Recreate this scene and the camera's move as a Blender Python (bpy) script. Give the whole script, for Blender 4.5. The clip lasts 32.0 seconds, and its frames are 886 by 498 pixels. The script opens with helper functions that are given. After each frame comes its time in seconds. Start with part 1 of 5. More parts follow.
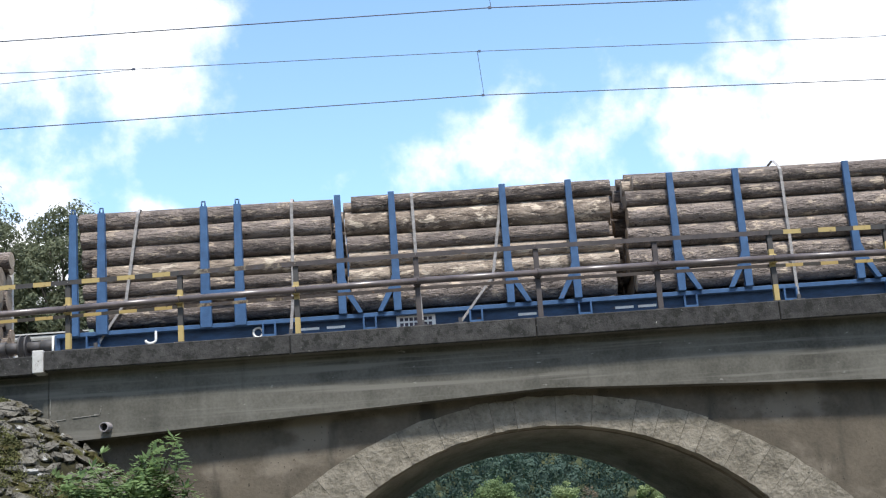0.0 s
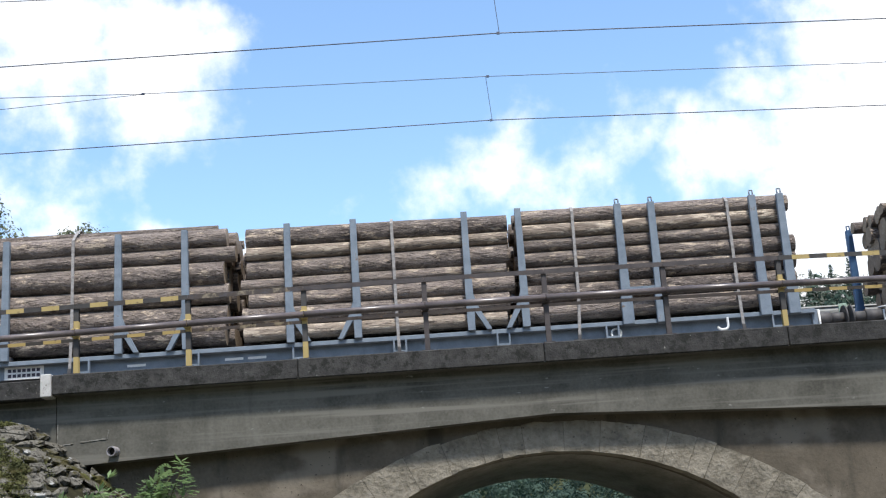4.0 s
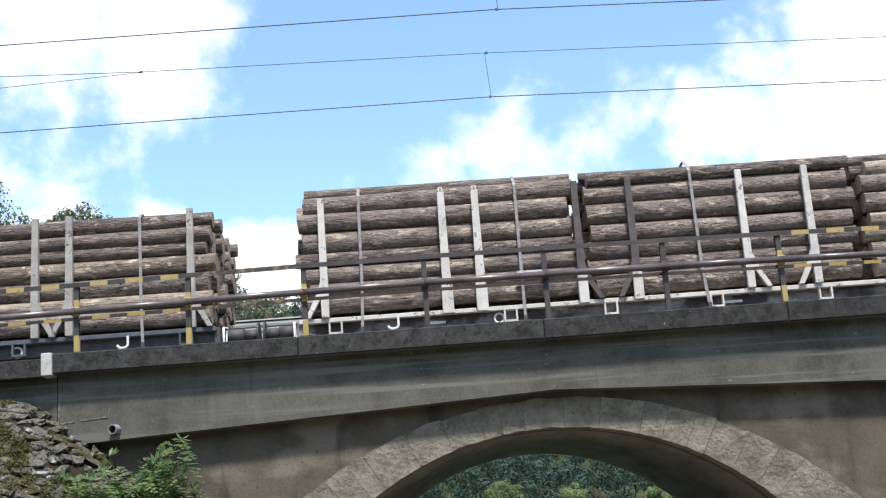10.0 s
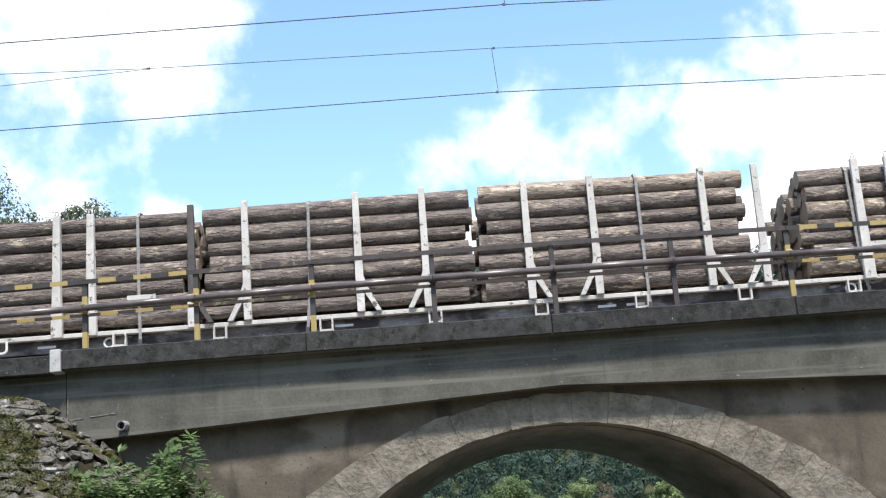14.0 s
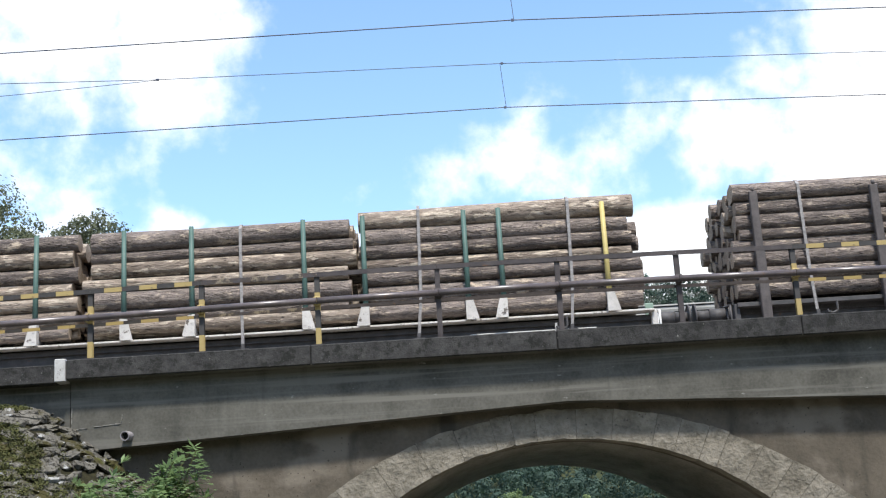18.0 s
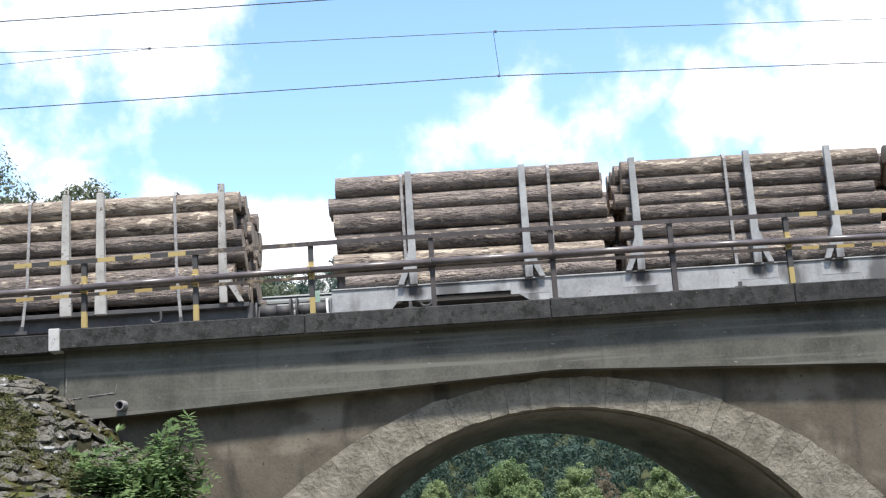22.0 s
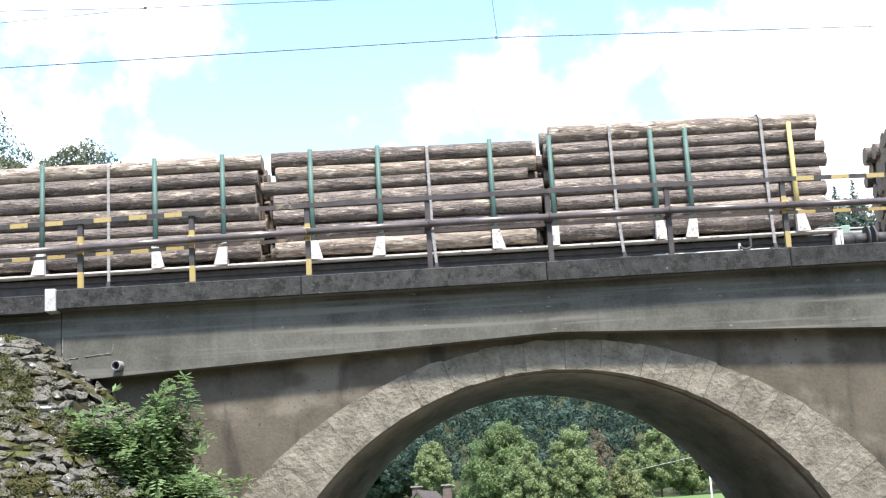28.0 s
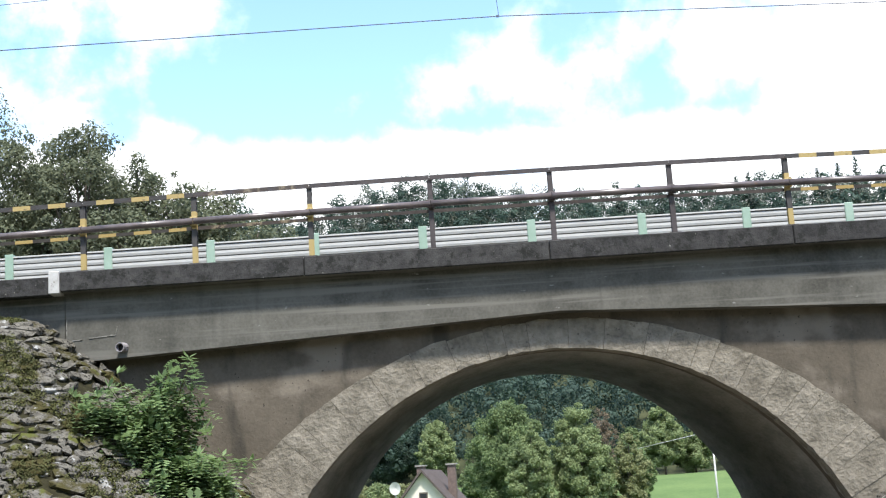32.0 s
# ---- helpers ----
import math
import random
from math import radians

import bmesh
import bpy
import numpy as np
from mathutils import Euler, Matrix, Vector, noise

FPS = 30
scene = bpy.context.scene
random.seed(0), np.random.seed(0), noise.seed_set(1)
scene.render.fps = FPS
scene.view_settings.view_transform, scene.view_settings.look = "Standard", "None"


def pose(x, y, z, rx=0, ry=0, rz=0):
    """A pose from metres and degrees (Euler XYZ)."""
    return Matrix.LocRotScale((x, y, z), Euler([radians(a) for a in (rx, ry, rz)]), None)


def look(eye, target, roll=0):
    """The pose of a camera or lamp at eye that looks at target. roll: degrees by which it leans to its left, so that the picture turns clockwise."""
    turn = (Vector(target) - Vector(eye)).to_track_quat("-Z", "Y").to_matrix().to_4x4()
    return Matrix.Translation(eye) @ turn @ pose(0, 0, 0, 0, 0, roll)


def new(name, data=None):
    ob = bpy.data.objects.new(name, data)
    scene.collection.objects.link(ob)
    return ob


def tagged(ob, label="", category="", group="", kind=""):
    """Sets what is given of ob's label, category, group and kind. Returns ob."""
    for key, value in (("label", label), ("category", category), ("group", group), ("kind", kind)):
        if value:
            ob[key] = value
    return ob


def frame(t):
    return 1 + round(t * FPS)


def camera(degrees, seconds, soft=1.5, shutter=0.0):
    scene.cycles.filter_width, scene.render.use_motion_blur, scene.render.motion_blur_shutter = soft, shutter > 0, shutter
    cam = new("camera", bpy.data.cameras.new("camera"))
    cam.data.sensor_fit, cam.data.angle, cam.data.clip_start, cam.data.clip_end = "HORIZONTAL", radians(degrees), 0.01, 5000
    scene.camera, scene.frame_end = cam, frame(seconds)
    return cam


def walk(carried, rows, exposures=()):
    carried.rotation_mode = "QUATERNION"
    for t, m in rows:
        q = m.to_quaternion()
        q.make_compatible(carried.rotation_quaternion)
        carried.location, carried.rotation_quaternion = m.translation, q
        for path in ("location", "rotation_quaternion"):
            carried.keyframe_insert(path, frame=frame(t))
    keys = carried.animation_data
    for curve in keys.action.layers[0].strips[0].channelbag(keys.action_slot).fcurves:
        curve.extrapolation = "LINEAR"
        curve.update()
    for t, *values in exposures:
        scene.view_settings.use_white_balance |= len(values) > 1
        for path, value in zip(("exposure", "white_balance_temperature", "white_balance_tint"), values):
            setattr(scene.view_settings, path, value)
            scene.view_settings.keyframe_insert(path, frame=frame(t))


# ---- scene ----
# Camera: hand-held, standing on the ground, turning only a little.
FOV = 37.66
EYE = (0.0, 0.0, 1.6)
cam = camera(FOV, 32.0, soft=1.2)


def aim(yaw, pitch, roll):
    """A pose at EYE: degrees to the right, upwards, and of lean."""
    a, p = radians(yaw), radians(pitch)
    way = Vector((math.sin(a) * math.cos(p), math.cos(a) * math.cos(p), math.sin(p)))
    return look(EYE, Vector(EYE) + way * 10, -roll)


# seconds, yaw, pitch, roll
TURNS = [
    (0, 0.87, 13.95, 4.12), (0.5, 0.85, 14.15, 4.00), (1, 0.98, 14.41, 3.61), (1.5, 0.94, 14.65, 3.67), (2, 0.85, 14.90, 3.74),
    (2.5, 0.92, 15.02, 3.74), (3, 0.91, 15.10, 3.82), (3.5, 0.74, 15.09, 3.87), (5.5, 0.30, 14.90, 4.03), (6, 0.27, 14.86, 3.77),
    (6.5, 0.44, 14.95, 3.59), (7, 0.45, 14.96, 3.42), (7.5, 0.38, 14.85, 3.55), (8, 0.31, 14.56, 3.74), (8.5, 0.23, 14.48, 3.66),
    (9, 0.42, 14.40, 4.05), (9.5, 0.56, 14.26, 4.13), (10, 0.53, 14.05, 4.18), (10.5, 0.46, 13.89, 4.22), (11, 0.43, 13.76, 4.39),
    (11.5, 0.42, 13.81, 4.35), (12, 0.36, 13.87, 4.28), (12.5, 0.31, 13.78, 4.20), (13, 0.23, 13.76, 4.02), (13.5, 0.20, 13.83, 4.17),
    (14, 0.17, 13.88, 4.26), (14.5, 0.09, 13.94, 3.94), (16.5, -0.04, 14.43, 3.43), (17, -0.03, 14.57, 3.47), (17.5, -0.05, 14.62, 3.56),
    (18, -0.06, 14.53, 3.49), (18.5, 0.02, 14.47, 3.56), (19, 0.13, 14.31, 3.70), (19.5, 0.12, 14.13, 3.55), (20, 0.08, 13.77, 3.62),
    (20.5, 0.02, 13.17, 3.45), (21, 0.04, 13.16, 3.49), (21.5, 0.07, 13.11, 3.64), (22, 0.14, 13.15, 3.64), (22.5, 0.12, 13.17, 3.44),
    (23, 0.07, 12.79, 3.41), (23.5, 0.01, 12.51, 3.38), (24, 0.04, 12.44, 3.21), (24.5, 0.03, 12.29, 3.38), (25, -0.05, 11.91, 3.21),
    (25.5, -0.10, 11.87, 3.33), (27.5, 0.23, 11.67, 3.53), (28, 0.20, 11.48, 3.36), (28.5, 0.18, 11.39, 3.30), (29, 0.14, 11.18, 3.33),
    (29.5, 0.10, 10.99, 3.49), (30, 0.07, 10.82, 3.57), (30.5, 0.04, 10.89, 3.69), (31, 0.08, 10.80, 3.95), (31.5, 0.06, 10.62, 3.88),
    (32, 0.02, 10.59, 3.73),
]
EXPOSURES = [(0, 0.43), (3, 0.27), (6, 0.32), (9, 0.33), (11, 0.47), (14, 0.5), (16.5, 0.32), (18, 0.38), (20, 0.5), (21, 0.55), (23, 0.62), (25, 0.95), (28, 1.14), (30, 1.24), (31, 1.02), (32, 0.74)]
walk(cam, [(t, aim(y, p, r)) for t, y, p, r in TURNS], EXPOSURES)

# ---- light ----
SUN_ELEV, SUN_AZ = 63.0, 165.0      # azimuth clockwise from +Y, where the sun stands


def make_world():
    w = bpy.data.worlds.new("sky")
    scene.world = w
    w.use_nodes = True
    n, l = w.node_tree.nodes, w.node_tree.links
    n.clear()

    def node(kind):
        return n.new(kind)

    def smooth_range():
        x = n.new("ShaderNodeMapRange")
        x.interpolation_type = "SMOOTHSTEP"
        return x

    def mix_colour(blend):
        x = n.new("ShaderNodeMix")
        x.data_type, x.blend_type = "RGBA", blend
        return x

    def math_node(op, a, b=None, c=None, clamp=False):
        x = node("ShaderNodeMath")
        x.operation, x.use_clamp = op, clamp
        for i, v in enumerate((a, b, c)):
            if v is None:
                continue
            if isinstance(v, (int, float)):
                x.inputs[i].default_value = v
            else:
                l.new(v, x.inputs[i])
        return x.outputs[0]

    sky = node("ShaderNodeTexSky")
    sky.sky_type, sky.sun_disc = "NISHITA", False
    sky.sun_elevation, sky.sun_rotation = radians(SUN_ELEV), radians(SUN_AZ)
    sky.air_density, sky.dust_density, sky.ozone_density = 1.0, 0.6, 1.2
    tc = node("ShaderNodeTexCoord")
    d = tc.outputs["Generated"]
    straight = d
    warp = node("ShaderNodeTexNoise")
    warp.inputs["Scale"].default_value, warp.inputs["Detail"].default_value = 9.0, 4
    l.new(straight, warp.inputs["Vector"])
    ma = node("ShaderNodeVectorMath")
    ma.operation = "MULTIPLY_ADD"
    l.new(warp.outputs["Color"], ma.inputs[0])
    ma.inputs[1].default_value = (0.09, 0.09, 0.09)
    sh = node("ShaderNodeVectorMath")
    sh.operation = "SUBTRACT"
    l.new(straight, sh.inputs[0])
    sh.inputs[1].default_value = (0.045, 0.045, 0.045)
    l.new(sh.outputs[0], ma.inputs[2])
    d = ma.outputs[0]
    # cloud banks: centre (yaw, elevation in degrees), radius, weight
    mask = None
    for yaw, el, rad, wt in CLOUDS:
        a, p = radians(yaw), radians(el)
        dist = node("ShaderNodeVectorMath")
        dist.operation = "DISTANCE"
        l.new(d, dist.inputs[0])
        dist.inputs[1].default_value = (math.sin(a) * math.cos(p), math.cos(a) * math.cos(p), math.sin(p))
        m = smooth_range()
        l.new(dist.outputs["Value"], m.inputs["Value"])
        m.inputs["From Min"].default_value, m.inputs["From Max"].default_value = 0.0, math.sin(radians(rad))
        m.inputs["To Min"].default_value, m.inputs["To Max"].default_value = wt, 0.0
        mask = m.outputs[0] if mask is None else math_node("MAXIMUM", mask, m.outputs[0])
    sep = node("ShaderNodeSeparateXYZ")
    l.new(straight, sep.inputs[0])
    # low banks thicken towards the horizon
    low = smooth_range()
    l.new(sep.outputs["Z"], low.inputs["Value"])
    low.inputs["From Min"].default_value, low.inputs["From Max"].default_value = 0.245, 0.30
    low.inputs["To Min"].default_value, low.inputs["To Max"].default_value = 0.95, 0.0
    mask = math_node("MAXIMUM", mask, low.outputs[0])
    total = mask
    for scale, amp, detail in ((8.0, 0.5, 3), (22.0, 1.05, 9), (55.0, 0.35, 8)):
        nz = node("ShaderNodeTexNoise")
        nz.inputs["Scale"].default_value, nz.inputs["Detail"].default_value, nz.inputs["Roughness"].default_value = scale, detail, 0.58
        l.new(straight, nz.inputs["Vector"])
        total = math_node("ADD", total, math_node("MULTIPLY", math_node("SUBTRACT", nz.outputs["Fac"], 0.5), amp))
    ramp = smooth_range()
    l.new(total, ramp.inputs["Value"])
    ramp.inputs["From Min"].default_value, ramp.inputs["From Max"].default_value = 0.34, 0.98
    ramp.inputs["To Min"].default_value, ramp.inputs["To Max"].default_value = 0.0, 1.0
    mix = mix_colour("MIX")
    l.new(ramp.outputs[0], mix.inputs["Factor"])
    tint = mix_colour("MULTIPLY")
    tint.inputs["Factor"].default_value = 1.0
    l.new(sky.outputs[0], tint.inputs[6])
    tint.inputs[7].default_value = SKY_TINT
    l.new(tint.outputs[2], mix.inputs[6])
    mix.inputs[7].default_value = CLOUD_COLOUR
    bg = node("ShaderNodeBackground")
    bg.inputs["Strength"].default_value = SKY_STRENGTH
    l.new(mix.outputs[2], bg.inputs["Color"])
    out = node("ShaderNodeOutputWorld")
    l.new(bg.outputs[0], out.inputs["Surface"])


CLOUDS = [
    (-17.2, 24.2, 8.1, 0.9), (-12.5, 23.7, 7.2, 0.95), (-17.7, 20.9, 4.7, 0.45), (-13.8, 19.4, 4.7, 0.40), (-9.6, 23.0, 3.2, 0.75),
    (-17.2, 17.9, 5.3, 0.50), (-11.3, 18.2, 2.8, 0.38), (21.5, 20.7, 9.3, 1.0), (18.9, 17.8, 8.7, 1.0), (15.6, 20.5, 4.0, 0.7),
    (13.1, 17.2, 5.3, 0.8), (9.8, 19.1, 5.0, 0.66), (3.8, 18.7, 5.5, 0.75), (1.1, 17.6, 4.5, 0.66), 
    (6.7, 17.0, 6.5, 0.75), (-4.7, 17.8, 2.8, 0.5), (23.6, 21.6, 13.1, 1.0), (20.0, 12.9, 11.8, 1.0), 
    (-12.5, 15.9, 3.4, 0.85), (-16.5, 16.0, 4.0, 0.8), (-22.1, 18.9, 7.8, 0.6),
    # sides and behind, out of view: banks added to whiten the fill light
    (60, 35, 25, 0.7), (-70, 40, 28, 0.7), (180, 40, 50, 0.8), (-110, 45, 40, 0.75), (110, 45, 40, 0.75)]
SKY_TINT = (1.38, 1.52, 1.58, 1.0)
CLOUD_COLOUR = (7.5, 7.6, 7.8, 1.0)
SKY_STRENGTH = 0.15
make_world()

sun = new("sun", bpy.data.lights.new("sun", "SUN"))
sun.data.energy, sun.data.angle, sun.data.color = 5.0, radians(6), (1.0, 0.96, 0.9)
_a, _e = radians(SUN_AZ), radians(SUN_ELEV)
_sd = Vector((math.sin(_a) * math.cos(_e), math.cos(_a) * math.cos(_e), math.sin(_e)))
sun.matrix_world = look(_sd * 60, (0, 0, 0))

# ---- materials ----
def material(name, low, high, rough=0.8, metal=0.0, scale=6.0, fine=60.0, bump=0.3, depth=0.01, per_object=0.0, stretch=(1, 1, 1), extra=None, spec=0.4, glow=0.0):
    """Two noise scales between two colours, a fine relief, and a little change from object to object."""
    m = bpy.data.materials.new(name)
    m.use_nodes = True
    t = m.node_tree
    n, l = t.nodes, t.links
    b = n["Principled BSDF"]
    tc = n.new("ShaderNodeTexCoord")
    mp = n.new("ShaderNodeMapping")
    mp.inputs["Scale"].default_value = stretch
    l.new(tc.outputs["Object"], mp.inputs["Vector"])
    vec = mp.outputs[0]
    if per_object:
        oi = n.new("ShaderNodeObjectInfo")
        sc = n.new("ShaderNodeVectorMath")
        sc.operation = "MULTIPLY_ADD"
        cx = n.new("ShaderNodeCombineXYZ")
        for i in range(3):
            l.new(oi.outputs["Random"], cx.inputs[i])
        sc.inputs[1].default_value = (37.0, 91.0, 53.0)
        l.new(cx.outputs[0], sc.inputs[0])
        l.new(vec, sc.inputs[2])
        vec = sc.outputs[0]

    def nz(s, det, rgh=0.6):
        x = n.new("ShaderNodeTexNoise")
        x.inputs["Scale"].default_value, x.inputs["Detail"].default_value, x.inputs["Roughness"].default_value = s, det, rgh
        l.new(vec, x.inputs["Vector"])
        return x.outputs["Fac"]

    a, f = nz(scale, 6), nz(fine, 4)
    add = n.new("ShaderNodeMath")
    add.operation = "MULTIPLY_ADD"
    l.new(f, add.inputs[0])
    add.inputs[1].default_value = 0.45
    l.new(a, add.inputs[2])
    mr = n.new("ShaderNodeMapRange")
    mr.inputs["From Min"].default_value, mr.inputs["From Max"].default_value = 0.48, 0.95
    l.new(add.outputs[0], mr.inputs["Value"])
    val = mr.outputs[0]
    if per_object:
        pm = n.new("ShaderNodeMath")
        pm.operation = "MULTIPLY_ADD"
        l.new(oi.outputs["Random"], pm.inputs[0])
        pm.inputs[1].default_value = per_object
        ad = n.new("ShaderNodeMath")
        ad.operation = "SUBTRACT"
        l.new(val, ad.inputs[0])
        ad.inputs[1].default_value = per_object / 2
        l.new(ad.outputs[0], pm.inputs[2])
        val = pm.outputs[0]
    mix = n.new("ShaderNodeMix")
    mix.data_type = "RGBA"
    l.new(val, mix.inputs["Factor"])
    mix.inputs[6].default_value, mix.inputs[7].default_value = (*low, 1), (*high, 1)
    col = mix.outputs[2]
    if extra:
        col = extra(n, l, vec, tc, col, nz)
    l.new(col, b.inputs["Base Color"])
    b.inputs["Roughness"].default_value, b.inputs["Metallic"].default_value = rough, metal
    b.inputs["Specular IOR Level"].default_value = spec
    if glow:
        tr = n.new("ShaderNodeBsdfTranslucent")
        l.new(col, tr.inputs["Color"])
        ms = n.new("ShaderNodeMixShader")
        ms.inputs[0].default_value = glow
        l.new(b.outputs[0], ms.inputs[1])
        l.new(tr.outputs[0], ms.inputs[2])
        l.new(ms.outputs[0], n["Material Output"].inputs["Surface"])
    if bump:
        bp = n.new("ShaderNodeBump")
        bp.inputs["Strength"].default_value, bp.inputs["Distance"].default_value = bump, depth
        l.new(add.outputs[0], bp.inputs["Height"])
        l.new(bp.outputs[0], b.inputs["Normal"])
    return m


def over(n, l, fac, col, rgb):
    x = n.new("ShaderNodeMix")
    x.data_type = "RGBA"
    l.new(fac, x.inputs["Factor"])
    l.new(col, x.inputs[6])
    x.inputs[7].default_value = (*rgb, 1)
    return x.outputs[2]


def band(n, l, v, lo, hi):
    x = n.new("ShaderNodeMapRange")
    x.interpolation_type = "SMOOTHSTEP"
    x.inputs["From Min"].default_value, x.inputs["From Max"].default_value = lo, hi
    l.new(v, x.inputs["Value"])
    return x.outputs[0]


def noise_on(n, l, tc, scale, stretch, detail=5):
    mp = n.new("ShaderNodeMapping")
    mp.inputs["Scale"].default_value = stretch
    l.new(tc.outputs["Object"], mp.inputs["Vector"])
    x = n.new("ShaderNodeTexNoise")
    x.inputs["Scale"].default_value, x.inputs["Detail"].default_value = scale, detail
    l.new(mp.outputs[0], x.inputs["Vector"])
    return x.outputs["Fac"]


def boards(n, l, vec, tc, col, nz):
    """Marks of the formwork boards, water runs from above, lime near the lower edge."""
    col = over(n, l, band(n, l, noise_on(n, l, tc, 3.0, (0.12, 1, 4.0), 6), 0.50, 0.66), col, (0.15, 0.143, 0.124))
    col = over(n, l, band(n, l, noise_on(n, l, tc, 2.6, (1.5, 1, 0.15), 6), 0.58, 0.86), col, (0.055, 0.054, 0.048))
    return over(n, l, band(n, l, noise_on(n, l, tc, 16.0, (0.5, 1, 1.2), 7), 0.70, 0.76), col, (0.21, 0.205, 0.185))


def patchy(n, l, vec, tc, col, nz):
    col = over(n, l, band(n, l, noise_on(n, l, tc, 1.1, (1, 1, 1.3), 8), 0.52, 0.66), col, (0.175, 0.15, 0.118))
    col = over(n, l, band(n, l, noise_on(n, l, tc, 2.2, (1.2, 1, 0.3), 6), 0.56, 0.74), col, (0.05, 0.045, 0.036))
    return over(n, l, band(n, l, noise_on(n, l, tc, 22.0, (1, 1, 1), 6), 0.66, 0.72), col, (0.055, 0.046, 0.036))


def lichen(n, l, vec, tc, col, nz):
    col = over(n, l, band(n, l, nz(6.0, 9, 0.75), 0.50, 0.60), col, (0.024, 0.024, 0.022))
    return over(n, l, band(n, l, noise_on(n, l, tc, 30.0, (1, 1, 1)), 0.68, 0.74), col, (0.30, 0.29, 0.26))


def spread(n, l, scale, detail=6):
    """Noise in world metres, so that a patch runs on over many stones."""
    g = n.new("ShaderNodeNewGeometry")
    x = n.new("ShaderNodeTexNoise")
    x.inputs["Scale"].default_value, x.inputs["Detail"].default_value, x.inputs["Roughness"].default_value = scale, detail, 0.65
    l.new(g.outputs["Position"], x.inputs["Vector"])
    return x.outputs["Fac"]


def mossy(n, l, vec, tc, col, nz):
    col = over(n, l, band(n, l, spread(n, l, 26.0, 5), 0.52, 0.62), col, (0.022, 0.02, 0.016))
    col = over(n, l, band(n, l, spread(n, l, 1.7, 8), 0.50, 0.58), col, (0.052, 0.046, 0.018))
    col = over(n, l, band(n, l, spread(n, l, 2.6, 9), 0.58, 0.64), col, (0.075, 0.08, 0.022))
    return over(n, l, band(n, l, spread(n, l, 4.5, 9), 0.60, 0.65), col, (0.30, 0.295, 0.28))


def peeled(n, l, vec, tc, col, nz):
    """Bark flakes off in long patches and shows the pale wood."""
    col = over(n, l, band(n, l, nz(1.3, 6, 0.65), 0.56, 0.64), col, (0.46, 0.375, 0.29))
    col = over(n, l, band(n, l, nz(3.2, 5, 0.65), 0.60, 0.68), col, (0.03, 0.022, 0.018))
    col = over(n, l, band(n, l, nz(6.5, 4, 0.6), 0.64, 0.69), col, (0.42, 0.35, 0.285))
    col = over(n, l, band(n, l, nz(11.0, 5, 0.7), 0.56, 0.66), col, (0.035, 0.028, 0.025))
    return over(n, l, band(n, l, nz(17.0, 4, 0.6), 0.66, 0.71), col, (0.45, 0.39, 0.33))


def scraped(n, l, vec, tc, col, nz):
    col = over(n, l, band(n, l, nz(1.6, 6, 0.65), 0.54, 0.60), col, (0.50, 0.42, 0.33))
    col = over(n, l, band(n, l, nz(2.2, 6, 0.7), 0.55, 0.66), col, (0.05, 0.037, 0.03))
    return over(n, l, band(n, l, nz(12.0, 5, 0.7), 0.58, 0.68), col, (0.055, 0.042, 0.035))


def pitted(n, l, vec, tc, col, nz):
    col = over(n, l, band(n, l, noise_on(n, l, tc, 1.4, (1, 1, 1), 7), 0.58, 0.82), col, (0.12, 0.104, 0.08))
    return over(n, l, band(n, l, nz(13.0, 7, 0.7), 0.60, 0.70), col, (0.075, 0.065, 0.052))


def rusty(n, l, vec, tc, col, nz):
    return over(n, l, band(n, l, nz(5.0, 8, 0.7), 0.62, 0.72), col, (0.12, 0.065, 0.035))


def scuffed(n, l, vec, tc, col, nz):
    return over(n, l, band(n, l, nz(8.0, 8, 0.75), 0.55, 0.64), col, (0.10, 0.08, 0.065))


def grimy(n, l, vec, tc, col, nz):
    """Brake dust and runs on white paint."""
    col = over(n, l, band(n, l, noise_on(n, l, tc, 1.6, (1.4, 1, 0.5), 7), 0.48, 0.66), col, (0.095, 0.09, 0.086))
    return over(n, l, band(n, l, nz(11.0, 8, 0.75), 0.62, 0.70), col, (0.12, 0.09, 0.07))


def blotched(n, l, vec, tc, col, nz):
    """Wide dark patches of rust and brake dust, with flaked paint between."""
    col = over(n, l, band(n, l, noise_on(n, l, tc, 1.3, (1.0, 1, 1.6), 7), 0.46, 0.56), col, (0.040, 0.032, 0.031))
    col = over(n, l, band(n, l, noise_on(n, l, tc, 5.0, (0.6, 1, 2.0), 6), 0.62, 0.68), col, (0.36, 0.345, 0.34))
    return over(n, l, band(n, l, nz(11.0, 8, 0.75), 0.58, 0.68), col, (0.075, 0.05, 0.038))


def spotted(n, l, vec, tc, col, nz):
    """A dark spot that thins out to the paint round it."""
    le = n.new("ShaderNodeVectorMath")
    le.operation = "LENGTH"
    l.new(tc.outputs["Object"], le.inputs[0])
    ad = n.new("ShaderNodeMath")
    ad.operation = "MULTIPLY_ADD"
    l.new(noise_on(n, l, tc, 5.0, (1, 1, 0.5), 6), ad.inputs[0])
    ad.inputs[1].default_value = 0.30
    l.new(le.outputs["Value"], ad.inputs[2])
    return over(n, l, band(n, l, ad.outputs[0], 0.40, 0.24), col, (0.03, 0.028, 0.027))


def rings(n, l, vec, tc, col, nz):
    w = n.new("ShaderNodeTexWave")
    w.wave_type, w.rings_direction = "RINGS", "X"
    w.inputs["Scale"].default_value, w.inputs["Distortion"].default_value = 3.0, 2.0
    l.new(tc.outputs["Object"], w.inputs["Vector"])
    return over(n, l, band(n, l, w.outputs["Fac"], 0.55, 1.0), col, (0.24, 0.16, 0.09))


